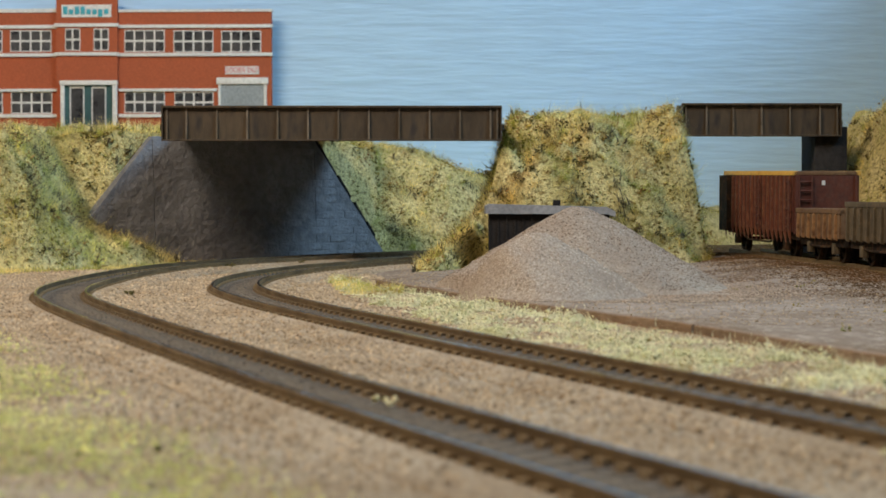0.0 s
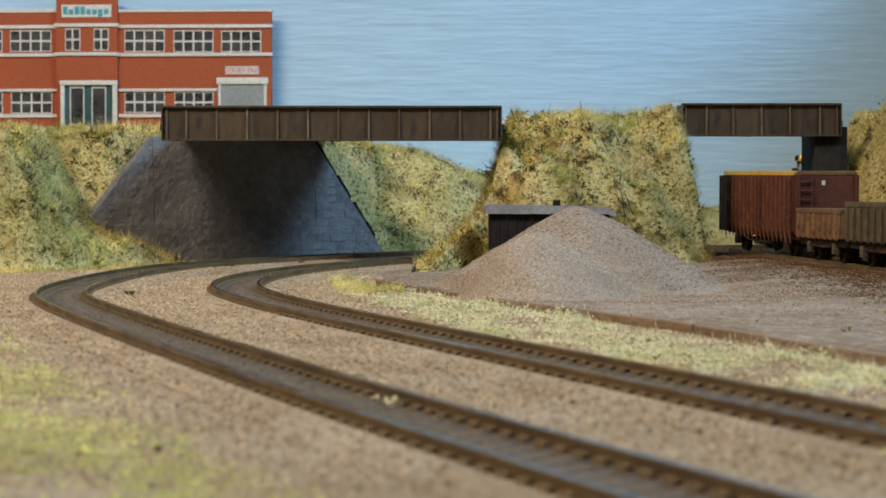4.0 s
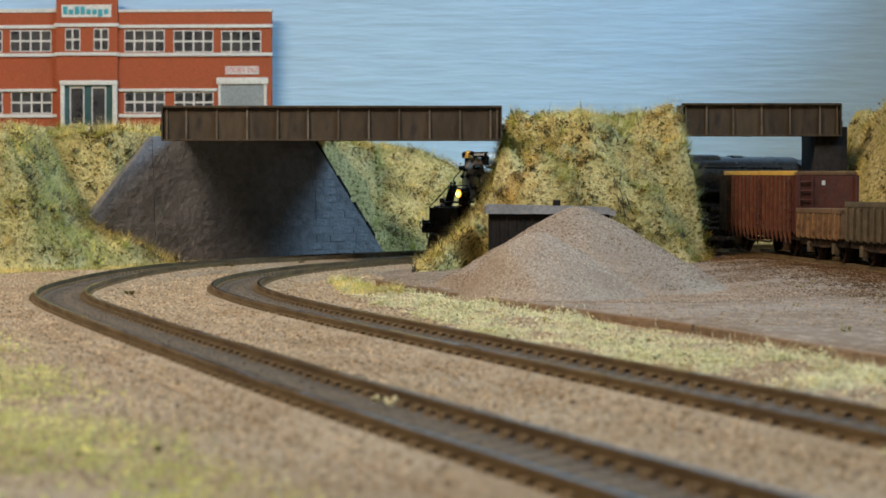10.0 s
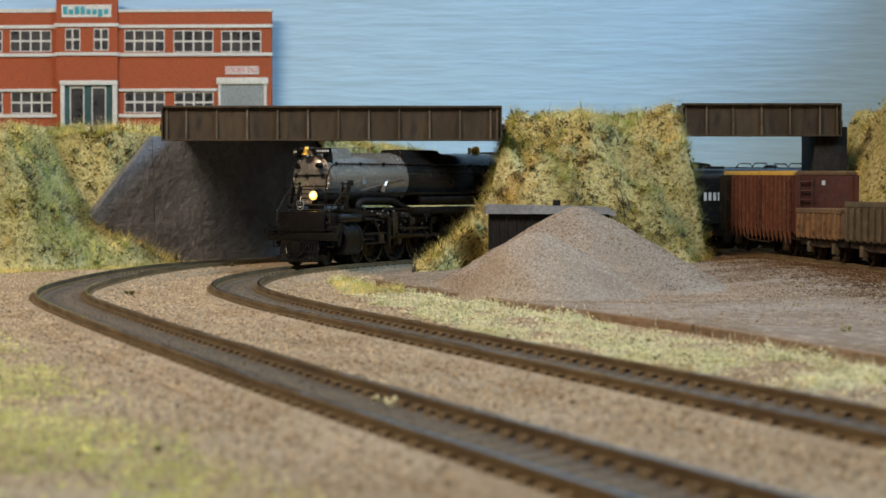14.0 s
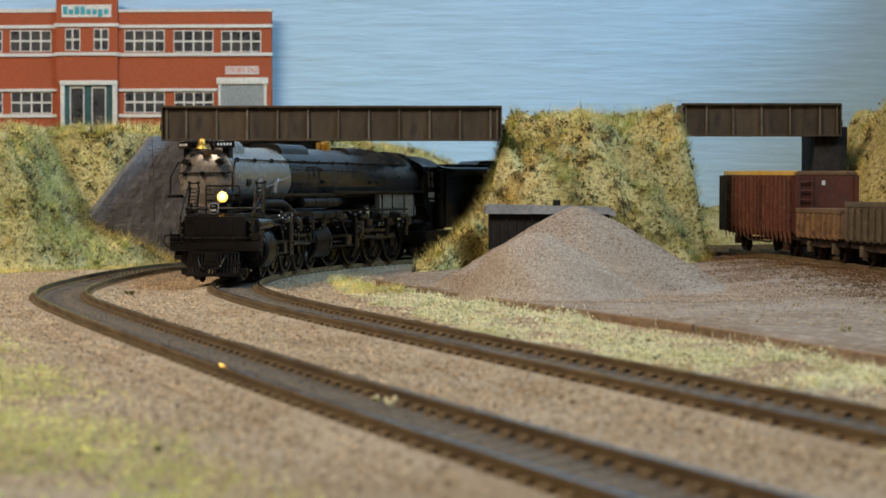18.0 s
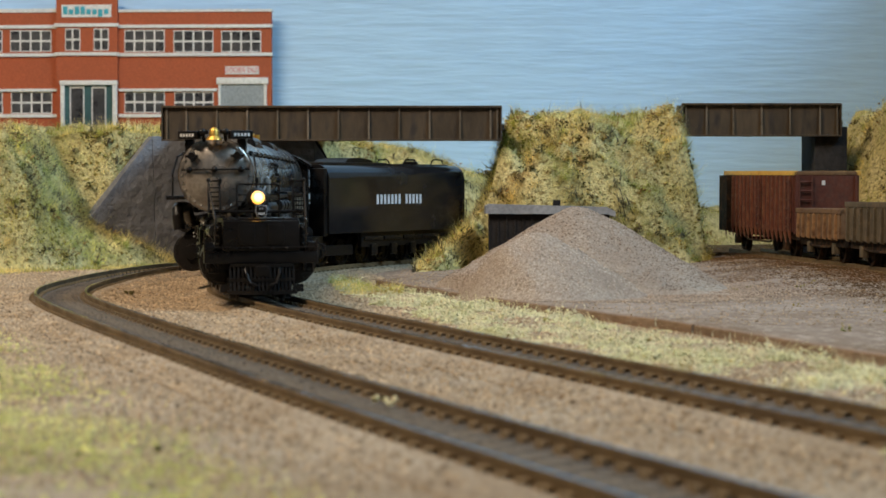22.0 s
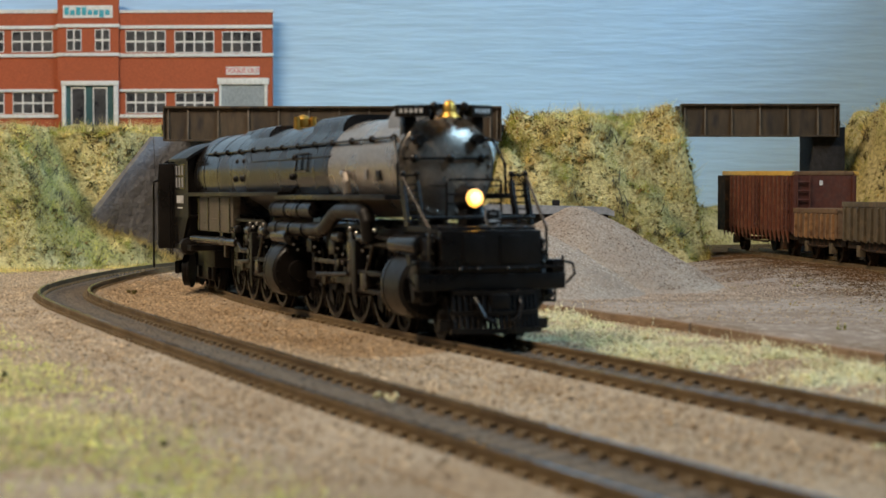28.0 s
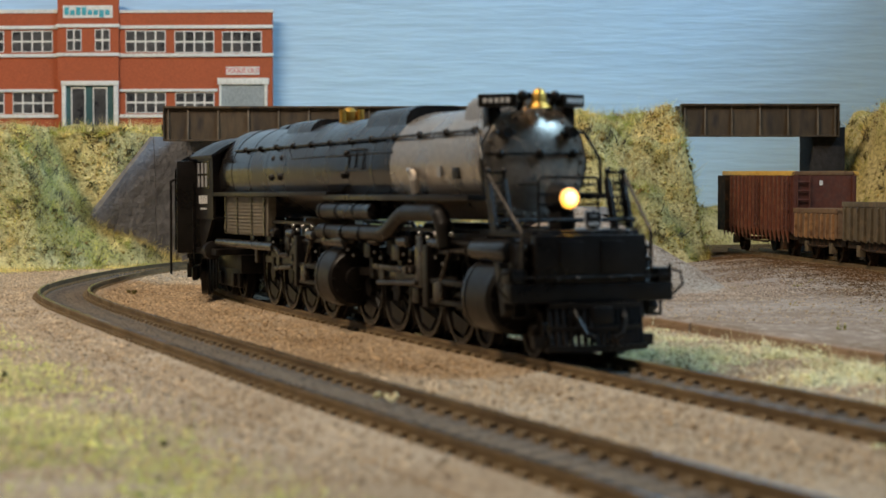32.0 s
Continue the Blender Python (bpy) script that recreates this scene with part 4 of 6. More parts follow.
def front_fittings(unit):
    """Pilot, deck, lamp and railings on the front engine unit (its origin is the pilot tip)."""
    bm = box(bmesh.new(), -34, -6, -12, 12, 24.4, 26.0, 0.3)
    box(bm, -62, -30, -12, 12, 20, 25, 0.4)
    part("deck", bm, BLACK, unit)
    part("buffer_beam", box(bmesh.new(), -7, -2.6, -18.1, 18.1, 11.6, 15.4, 0.4), BLACK, unit)
    part("pump_shield", box(bmesh.new(), -6.2, -3.2, -12.2, 12.2, 15.4, 25.2, 0.5), BLACK, unit, "black panelled pump shield")
    for y in (-4.6, 4.6):
        part("shield_panel", box(bmesh.new(), -3.3, -2.95, y - 2.6, y + 2.6, 17.6, 24.0, 0.12), BLACK, unit)
    part("shield_strip", box(bmesh.new(), -3.3, -2.9, -12.0, 12.0, 16.4, 16.9), BOILER, unit)
    for s in (-1, 1):
        part("pump", turned(bmesh.new(), [(-15, 0.2), (-15, 3.0), (-6.6, 3.0), (-5.6, 2.6), (-5.2, 0.3)], "x", (0, s * 9.0, 23.3), 22), BOILER, unit, "grey-topped air pump")
        part("pump_side", box(bmesh.new(), -13.5, -6.4, s * 13.2 - 1.2, s * 13.2 + 1.2, 16, 23.4, 0.6), BLACK, unit)
        for z in (17.6, 20.2, 22.6):
            part("pipe_union", ball(bmesh.new(), (-5.6, s * 13.6, z), 0.62, 5), DARK_STEEL, unit)
        # stair up to the running board, with its posts and sloping handrails
        for y in (11.9, 15.5):
            part("stair_stringer", prism(bmesh.new(), [(-15.6, 26), (-18.4, 26), (-22.0, 36.6), (-19.6, 36.6)], "y", s * y - 0.35, s * y + 0.35), BLACK, unit)
            part("stair_post", ball(rod(bmesh.new(), (-20.6, s * y, 36.2), (-20.6, s * y, 38.2), 0.4, n=6), (-20.6, s * y, 38.2), 0.75, 5), BLACK, unit)
        part("stair_bar", rod(bmesh.new(), (-20.6, s * 11.9, 37.9), (-20.6, s * 15.5, 37.9), 0.3, n=6), BLACK, unit)
        for k in range(7):
            z = 27.0 + k * 1.45
            part("stair_tread", box(bmesh.new(), -19.0 - k * 0.5, -16.6 - k * 0.5, s * 13.7 - 1.75, s * 13.7 + 1.75, z - 0.22, z + 0.22), BOILER, unit)
        part("stair_handrail", pipe(bmesh.new(), [(-20.4, s * 15.7, 37.6), (-5.4, s * 14.4, 25.6), (-5.2, s * 14.4, 15.6)], 0.36, 6), DARK_STEEL, unit)
        part("step_plate", prism(bmesh.new(), [(-13.4, 19.6), (-11.2, 19.6), (-7.6, 10.0), (-9.6, 8.6)], "y", s * 16.2 - 1.0, s * 16.2 + 1.0), BLACK, unit)
        part("end_step", box(bmesh.new(), -7.5, -3.2, s * 16.6 - 1.6, s * 16.6 + 1.6, 15.2, 18.4, 0.5), BLACK, unit)
        part("coupling_lever", pipe(bmesh.new(), [(-3.2, s * 17.6, 15.2), (-3.2, s * 17.6, 19.2)], 0.34, 6), BLACK, unit)
        part("lever_loop", pipe(bmesh.new(), [(-3.6, s * 17.8, 18.0), (-3.2, s * 20.0, 17.4), (-3.2, s * 20.6, 15.0), (-3.6, s * 18.6, 12.8)], 0.28, 6), BLACK, unit)
        part("foot_stirrup", pipe(bmesh.new(), [(-5, s * 16.4, 11.8), (-5, s * 16.4, 8.8), (-5, s * 13.4, 8.8), (-5, s * 13.4, 11.8)], 0.35, 6), BLACK, unit)
    bm = pipe(bmesh.new(), [(-2.4, -17.6, 16.8), (-2.2, -6, 16.6), (-2.2, 6, 16.6), (-2.4, 17.6, 16.8)], 0.3, 6)
    for y in (-8, -3.6, 3.6, 8):
        ball(bm, (-2.2, y, 16.4), 0.55, 5)
    part("uncoupling_bar", bm, BLACK, unit)
    # slatted pilot: two rows of bars, swept back at the sides round a flat nose
    def nose(y, z):
        return -2.6 + 3.4 * (1 - max(0.0, abs(y) - 3.2) / 8) + (11.4 - z) * 0.22
    bm = bmesh.new()
    for z0, z1, w in ((10.6, 11.6, 10.0), (6.1, 7.0, 10.4), (2.0, 3.2, 11.0)):
        out = [(nose(y, z0) + d, y) for d, ys in ((0.3, (-w, -3.2, 3.2, w)), (-1.6, (w, 3.2, -3.2, -w))) for y in ys]
        prism(bm, out, "z", z0, z1)
    pilot = part("pilot", bm, BLACK, unit, "slatted black pilot")
    for i in range(17):
        y = -10 + i * 20 / 16
        for z0, z1 in ((6.8, 10.8), (3.0, 6.3)):
            xa, xb = nose(y, z0), nose(y, z1)
            part("pilot_bar", prism(bmesh.new(), [(xb - 0.9, z1), (xb + 0.1, z1), (xa + 0.1, z0), (xa - 0.9, z0)], "y", y - 0.34, y + 0.34), BOILER, pilot)
    for s in (-1, 1):
        part("pilot_ear", prism(bmesh.new(), [(-4.4, s * 10.6), (-1.2, s * 10.6), (-2.0, s * 13.2), (-4.0, s * 13.2)], "z", 2.6, 5.0), BLACK, pilot)
        part("brake_hose", pipe(bmesh.new(), [(-1.6, s * 5.5, 11.4), (1.4, s * 5.2, 8.6), (2.6, s * 4.0, 5.6), (2.9, s * 2.0, 4.6)], 0.5, 6), BLACK, pilot)
    part("coupler", box(bmesh.new(), -4, 2.0, -2.4, 2.4, 7.4, 11, 0.8), BLACK, unit)
    # lamp on its bracket, with a cage of railings
    lamp = part("headlight", turned(bmesh.new(), [(-20, 1.6), (-19, 3.4), (-14.4, 2.5), (-14.0, 2.35)], "x", (0, 0, 32.5), 24), BLACK, unit)
    part("lens", turned(bmesh.new(), [(-14.0, 2.2), (-13.6, 2.1), (-13.4, 1.6)], "x", (0, 0, 32.5), 24), LAMP_RIM, lamp, "glowing orange reflector rim")
    part("bulb", turned(bmesh.new(), [(-13.5, 1.45), (-12.9, 1.2), (-12.6, 0.3)], "x", (0, 0, 32.5), 20), LAMP, lamp, "glowing warm white lamp")
    part("lamp_bracket", box(bmesh.new(), -21, -15, -1.6, 1.6, 26, 30, 0.2), BLACK, unit)
    for z in (31.2, 33.4):
        for s in (-1, 1):
            part("louvre_bar", rod(bmesh.new(), (-14.4, s * 3.6, z), (-14.4, s * 6.6, z), 0.25, n=6), BLACK, unit)
    bm = pipe(bmesh.new(), [(-14.4, -6.8, 26), (-14.4, -6.8, 36.2), (-14.4, -6.2, 36.8), (-14.4, 6.2, 36.8), (-14.4, 6.8, 36.2), (-14.4, 6.8, 26)], 0.3, 6)
    for s in (-1, 1):
        pipe(bm, [(-14.4, s * 6.8, 35.4), (-24, s * 7.4, 35.4)], 0.25, 6)
    part("deck_railing", bm, BLACK, unit, "thin black cage of railings round the lamp")
    part("deck_rail_bar", rod(bmesh.new(), (-14.6, -15.4, 28.0), (-14.6, 15.4, 28.0), 0.5, n=8), BLACK, unit)
    edge = [(-1.7, 30.2), (-1.95, 28.4), (-1.45, 26.4), (0, 25.8), (1.45, 26.4), (1.95, 28.4), (1.7, 30.2), (0.8, 29.9), (0, 30.4), (-0.8, 29.9)]
    badge = part("badge", prism(bmesh.new(), edge, "x", -3.1, -2.6), SLATE, unit, "pale shield-shaped badge")
    part("badge_field", prism(bmesh.new(), [(y * 0.84, 28.1 + (z - 28.1) * 0.86) for y, z in edge], "x", -2.6, -2.45), BLACK, badge)
    part("badge_bars", bars("XXXX", 2.2, 0.7, 0.06), LETTER, badge, at=mm(-2.4, 0, 27.4, 0, 0, 90))
    part("badge_bars", bars("XX", 1.6, 0.5, 0.06), SLATE, badge, at=mm(-2.4, 0, 29.0, 0, 0, 90))


def boiler(top, rear):
    cz = 40.2
    turned_n = 48
    part("smokebox", turned(bmesh.new(), [(-31.4, 11.8), (-30.6, 12.6), (-32.6, 12.75), (-33.0, 12.45), (-87, 13.0)], "x", (0, 0, cz), turned_n), GRAPHITE, top, "dull silver-grey graphite smokebox")
    door = part("smokebox_door", turned(bmesh.new(), [(-31.6, 12.3), (-30.8, 12.3), (-30.3, 11.8), (-30.2, 10.6), (-30.0, 10.3), (-29.6, 9.6), (-28.4, 7.2), (-27.6, 4), (-27.3, 0.3)], "x", (0, 0, cz), turned_n), GRAPHITE, top, "domed grey smokebox door")
    for i in range(28):
        a = 2 * math.pi * i / 28
        part("bolt", ball(bmesh.new(), (-30.2, 11.2 * math.cos(a), cz + 11.2 * math.sin(a)), 0.45, 4), GRAPHITE, door)
    bm = pipe(bmesh.new(), [(-29.4, -11.2, cz + 1.8), (-27.2, -5, cz + 1.8), (-26.6, 0, cz + 1.8), (-27.2, 5, cz + 1.8), (-29.4, 11.2, cz + 1.8)], 0.3, 6)
    for y in (-8.6, 0, 8.6):
        ball(bm, (-28.4 if y else -26.6, y, cz + 1.8), 1.1, 6)
    part("door_rail", bm, BLACK, door)
    for y in (-7.5, 7.5):
        bm = turned(bmesh.new(), [(-26.4, 0.3), (-26.2, 1.2), (-28.8, 1.5), (-29.8, 0.4)], "x", (0, y, cz + 6.3), 14)
        rod(bm, (-27.6, y - 2.2, cz + 6.3), (-27.6, y + 2.2, cz + 6.3), 0.5, n=8)
        part("marker_lamp", bm, BLACK, door)
    part("boiler_shell", turned(bmesh.new(), [(-87, 13.0), (-88, 13.15), (-135, 13.4), (-136, 13.5), (-190, 13.8), (-252, 14.0)], "x", (0, 0, cz), turned_n), BOILER, top, "gloss black boiler shell")
    for u in (100, 119, 138, 158, 176, 196, 216, 236):
        bm = turned(bmesh.new(), [(-u, 13.0 + (u - 88) * 0.0058), (-u - 0.1, 13.25 + (u - 88) * 0.0058), (-u - 1.4, 13.25 + (u - 88) * 0.0058), (-u - 1.5, 13.0 + (u - 88) * 0.0058)], "x", (0, 0, cz), turned_n)
        part("boiler_band", bm, BOILER, top)
    bm = bmesh.new()
    for i in range(40):
        a = math.radians(-15 + i * 210 / 39)
        ball(bm, (-84.6, 12.9 * math.cos(a), cz + 12.9 * math.sin(a)), 0.3, 3)
        ball(bm, (-34.4, 12.45 * math.cos(a), cz + 12.35 * math.sin(a)), 0.26, 3)
    part("rivet_row", bm, GRAPHITE, top, kind="stuff")

    def hump(name, u0, u1, half, z1, material, label):
        bm = prism(bmesh.new(), [(-half, 46.5), (-half, z1 - 3.2), (-half * 0.82, z1 - 0.8), (-half * 0.55, z1), (half * 0.55, z1), (half * 0.82, z1 - 0.8), (half, z1 - 3.2), (half, 46.5)], "x", -u1, -u0)
        bmesh.ops.bevel(bm, geom=bm.edges[:], offset=0.5, segments=2, affect="EDGES")
        part(name, bm, material, top, label)
    hump("stack_casing", 35, 50.5, 8.0, 55.2, GRAPHITE, "grey double chimney casing")
    hump("sandbox", 88, 119, 8.2, 55.0, BOILER, "black sandbox on the boiler top")
    hump("sandbox", 168, 194, 8.2, 54.8, BOILER, "black sandbox on the boiler top")
    hump("dome_casing", 206, 214, 5.5, 54.6, BOILER, "small black turret casing")
    bm = turned(bmesh.new(), [(52, 3.4), (53.4, 3.2), (54, 2.0), (54.6, 2.3), (56.4, 2.2), (57.4, 1.4), (57.8, 0.3)], "z", (-158, 0, 0), 20)
    for y in (-2.6, 2.6):
        rod(bm, (-156, y, 52), (-156, y, 57), 1.0, n=12)
    part("safety_valve", bm, BRASS, top, "polished brass safety valves")
    part("bell", turned(bmesh.new(), [(51.7, 2.7), (52.1, 2.5), (53.0, 1.75), (54.6, 1.55), (55.4, 1.2), (55.9, 0.5)], "z", (-27.2, 0, 0), 20), BRASS, top, "polished brass bell")
    bm = pipe(bmesh.new(), [(-29.6, -3.6, 51.6), (-27.2, -3.6, 54.2), (-27.2, -1.8, 54.4)], 0.7, 6)
    pipe(bm, [(-29.6, 3.6, 51.6), (-27.2, 3.6, 54.2), (-27.2, 1.8, 54.4)], 0.7, 6)
    ball(bm, (-27.2, -3.8, 54.3), 1.2, 6)
    ball(bm, (-27.2, 3.8, 54.3), 1.2, 6)
    part("bell_yoke", bm, BLACK, top)
    for s in (-1, 1):
        b = part("number_board", box(bmesh.new(), -1.2, 1.2, -4.1, 4.1, -1.4, 1.4, 0.3), BLACK, top)
        b.matrix_basis = mm(-29.8, s * 8.4, 53.4, 0, 0, s * 33)
        part("number_bars", bars("XXXXX", 6.2, 1.0, 0.08), LETTER, b, at=mm(1.25, 0, 0, 0, 0, 90))
        part("number_bars", bars("XXX", 1.6, 0.9, 0.08), LETTER, b, at=mm(0, s * 4.15, 0))
        part("board_bracket", box(bmesh.new(), -34.5, -30.8, s * 8.6 - 1.5, s * 8.6 + 1.5, 46, 52.4, 0.3), BLACK, top)
        # handrail and walkway
        bm = pipe(bmesh.new(), [(-35.5, s * 11.2, 47.3), (-90, s * 11.9, 47.3), (-236, s * 12.6, 47.3)], 0.34, 6)
        for u in range(36, 240, 17):
            rod(bm, (-u, s * 9.6, 46.9), (-u, s * (11.3 + (u - 30) * 0.008), 47.3), 0.6, n=6)
            ball(bm, (-u, s * (11.1 + (u - 30) * 0.008), 47.3), 0.95, 5)
        part("handrail", bm, BLACK, top)
        bm = box(bmesh.new(), -132, -28, s * 14.0 - 2.2, s * 14.0 + 2.2, 32.2, 33.5, 0.2)
        box(bm, -252, -128, s * 14.2 - 2.2, s * 14.2 + 2.2, 33.1, 34.4, 0.2)
        part("running_board", bm, BLACK, top)
        bm = pipe(bmesh.new(), [(-46, s * 14.4, 22), (-46, s * 14.8, 26.5), (-47.4, s * 15, 28.6), (-50, s * 15.0, 29.4), (-69, s * 15.2, 29.3), (-73, s * 15.2, 28.4), (-82, s * 15.2, 25.0), (-86, s * 15.2, 24.2), (-136, s * 15.2, 24.0)], 2.0, 14)
        part("steam_pipe", bm, BLACK, top, "thick black steam pipe")
        part("air_tank", turned(bmesh.new(), [(-135, 0.4), (-134.4, 2.1), (-92, 2.1), (-91.4, 0.4)], "x", (0, s * 15.2, 29.3), 20), BLACK, top)
        bm = bmesh.new()
        for u in (104, 118, 132):
            turned(bm, [(-u, 2.35), (-u - 1.0, 2.35)], "x", (0, s * 15.2, 29.3), 20)
            turned(bm, [(-u + 4, 2.3), (-u + 2.8, 2.3)], "x", (0, s * 15.2, 23.9), 20)
        part("pipe_band", bm, BLACK, top)
        bm = bmesh.new()
        for u0, z0 in ((112, 40), (178, 39.5), (106, 40)):
            pipe(bm, [(-u0, s * 13.7, z0), (-u0 - 6, s * 13.7, z0), (-u0 - 6, s * 12.9, z0 + 5), (-u0, s * 12.9, z0 + 5), (-u0, s * 13.7, z0)], 0.2, 5)
        for u0 in (121, 181, 190):
            ball(bm, (-u0, s * 13.6, 38.6), 1.1, 5)
            ball(bm, (-u0, s * 12.8, 44.0), 1.0, 5)
        pipe(bm, [(-86, s * 12.6, 43.6), (-120, s * 12.9, 43.6), (-170, s * 13.2, 43.6), (-176, s * 12.0, 46.6)], 0.3, 6)
        part("boiler_piping", bm, BLACK, top)
        fb = part("firebox_side", prism(bmesh.new(), [(-244, 23), (-242, 21.4), (-192, 21.4), (-191, 32.8), (-240, 33)], "y", s * 13.4 - 1.2, s * 13.4 + 1.2), FIREBOX, top, "brown-grey lagged firebox side")
        for z in np.arange(22.4, 32.4, 1.05):
            part("lagging_strip", box(bmesh.new(), -240.5, -193.0, s * 14.8 - 0.25, s * 14.8 + 0.25, z - 0.22, z + 0.22), FIREBOX, fb)
        for u in (193.6, 208, 225, 239.6):
            part("lagging_strap", box(bmesh.new(), -u - 0.4, -u + 0.4, s * 15.1 - 0.25, s * 15.1 + 0.25, 21.6, 32.6), BOILER, fb)
        bm = turned(bmesh.new(), [(-250, 1.3), (-184, 1.3)], "x", (0, s * 15, 18.4), 12)
        pipe(bm, [(-184, s * 15, 18.4), (-178, s * 15, 16.4), (-172, s * 14, 16.4)], 0.6, 6)
        part("ash_pipe", bm, BOILER, top)
        part("injector", turned(bmesh.new(), [(-262, 0.3), (-261, 3.0), (-257, 3.0), (-256, 0.3)], "x", (0, s * 15, 15.4), 16), BLACK, top)
        bm = pipe(bmesh.new(), [(-35.5, s * 11.4, 47.3), (-31, s * 12.6, 46.4), (-26, s * 13.6, 40.8), (-25.5, s * 13.7, 33)], 0.34, 6)
        part("front_handrail", bm, BLACK, top)
        if s > 0:
            part("operating_rod", pipe(bmesh.new(), [(-84, 13.5, 40.6), (-50, 13.9, 34.4)], 0.3, 6), GRAPHITE, top)
        part("builder_plate", box(bmesh.new(), -54.6, -52.4, s * 12.95 - 0.15, s * 12.95 + 0.15, 37.4, 39.8), SLATE, top)
        st = box(bmesh.new(), -46, -42, s * 12.4 - 0.5, s * 12.4 + 0.5, 36.8, 39.4, 0.2)
        part("inspection_box", st, BLACK, top)
        bm = pipe(bmesh.new(), [(-66, s * 13.9, 33.5), (-67, s * 14.0, 36.4), (-69, s * 13.8, 38.4), (-72, s * 13.2, 39.0)], 1.1, 10)
        part("exhaust_pipe", bm, GRAPHITE, top)
    # cab
    cab = part("cab", prism(bmesh.new(), [(-16.2, 25.6), (-16.2, 46.5), (-15.4, 46.5), (-15.4, 26.4), (15.4, 26.4), (15.4, 46.5), (16.2, 46.5), (16.2, 25.6)], "x", -275, -252), BLACK, top, "black cab with side windows")
    part("cab_front", prism(bmesh.new(), [(-15.4, 34), (-15.4, 46.5), (-9, 50), (9, 50), (15.4, 46.5), (15.4, 34)], "x", -253.2, -252), BLACK, cab)
    part("cab_roof", arch(bmesh.new(), -280, -249, 17.2, 46, 46.4, 6.2, 1.0), BLACK, cab)
    for s in (-1, 1):
        w = part("cab_window", box(bmesh.new(), -272.5, -256.5, s * 16.25 - 0.12, s * 16.25 + 0.12, 35.6, 44.6), BOILER, cab, "cab side window with dark frame")
        for i in range(3):
            part("pane", box(bmesh.new(), -271.4 + i * 5.0, -269.0 + i * 5.0, s * 16.4 - 0.1, s * 16.4 + 0.1, 40.6, 44.0), SLATE, w)
            part("pane", box(bmesh.new(), -271.4 + i * 5.0, -269.0 + i * 5.0, s * 16.4 - 0.1, s * 16.4 + 0.1, 36.2, 39.8), SLATE, w)
        part("cab_number_bars", bars("XXXX", 12, 2.7, 0.1), LETTER, cab, at=mm(-265, s * 16.3, 32.0))
        part("cab_number_bars", bars("XXXXXX", 8, 0.6, 0.1), LETTER, cab, at=mm(-265, s * 16.3, 29.0))
        part("cab_apron", prism(bmesh.new(), [(-274, 25.6), (-256, 25.6), (-262, 20), (-268, 16), (-272, 16)], "y", s * 15 - 0.6, s * 15 + 0.6), BLACK, cab)
        bm = bmesh.new()
        for u in (276.4, 280.4):
            rod(bm, (-u, s * 17.0, 12), (-u, s * 17.0, 38), 0.3, n=6)
        part("cab_grab_rail", bm, BLACK, cab)
    # trailing truck
    bm = box(bmesh.new(), -277, -244, -12, 12, 8, 14, 0.5)
    for s in (-1, 1):
        box(bm, -276, -246, s * 11.4 - 0.8, s * 11.4 + 0.8, 3.4, 9.4, 0.6)
        for u in (251, 270):
            box(bm, -u - 2, -u + 2, s * 12.6 - 0.8, s * 12.6 + 0.8, 3.8, 8, 0.4)
    part("trailing_truck", bm, BLACK, rear)
    out = []
    for u in (251, 270):
        for s in (-1, 1):
            out.append(small_wheel(rear, -u, s, 6.0))
    part("footplate", box(bmesh.new(), -278, -250, -16, 16, 14, 16, 0.3), BLACK, cab)
    return out


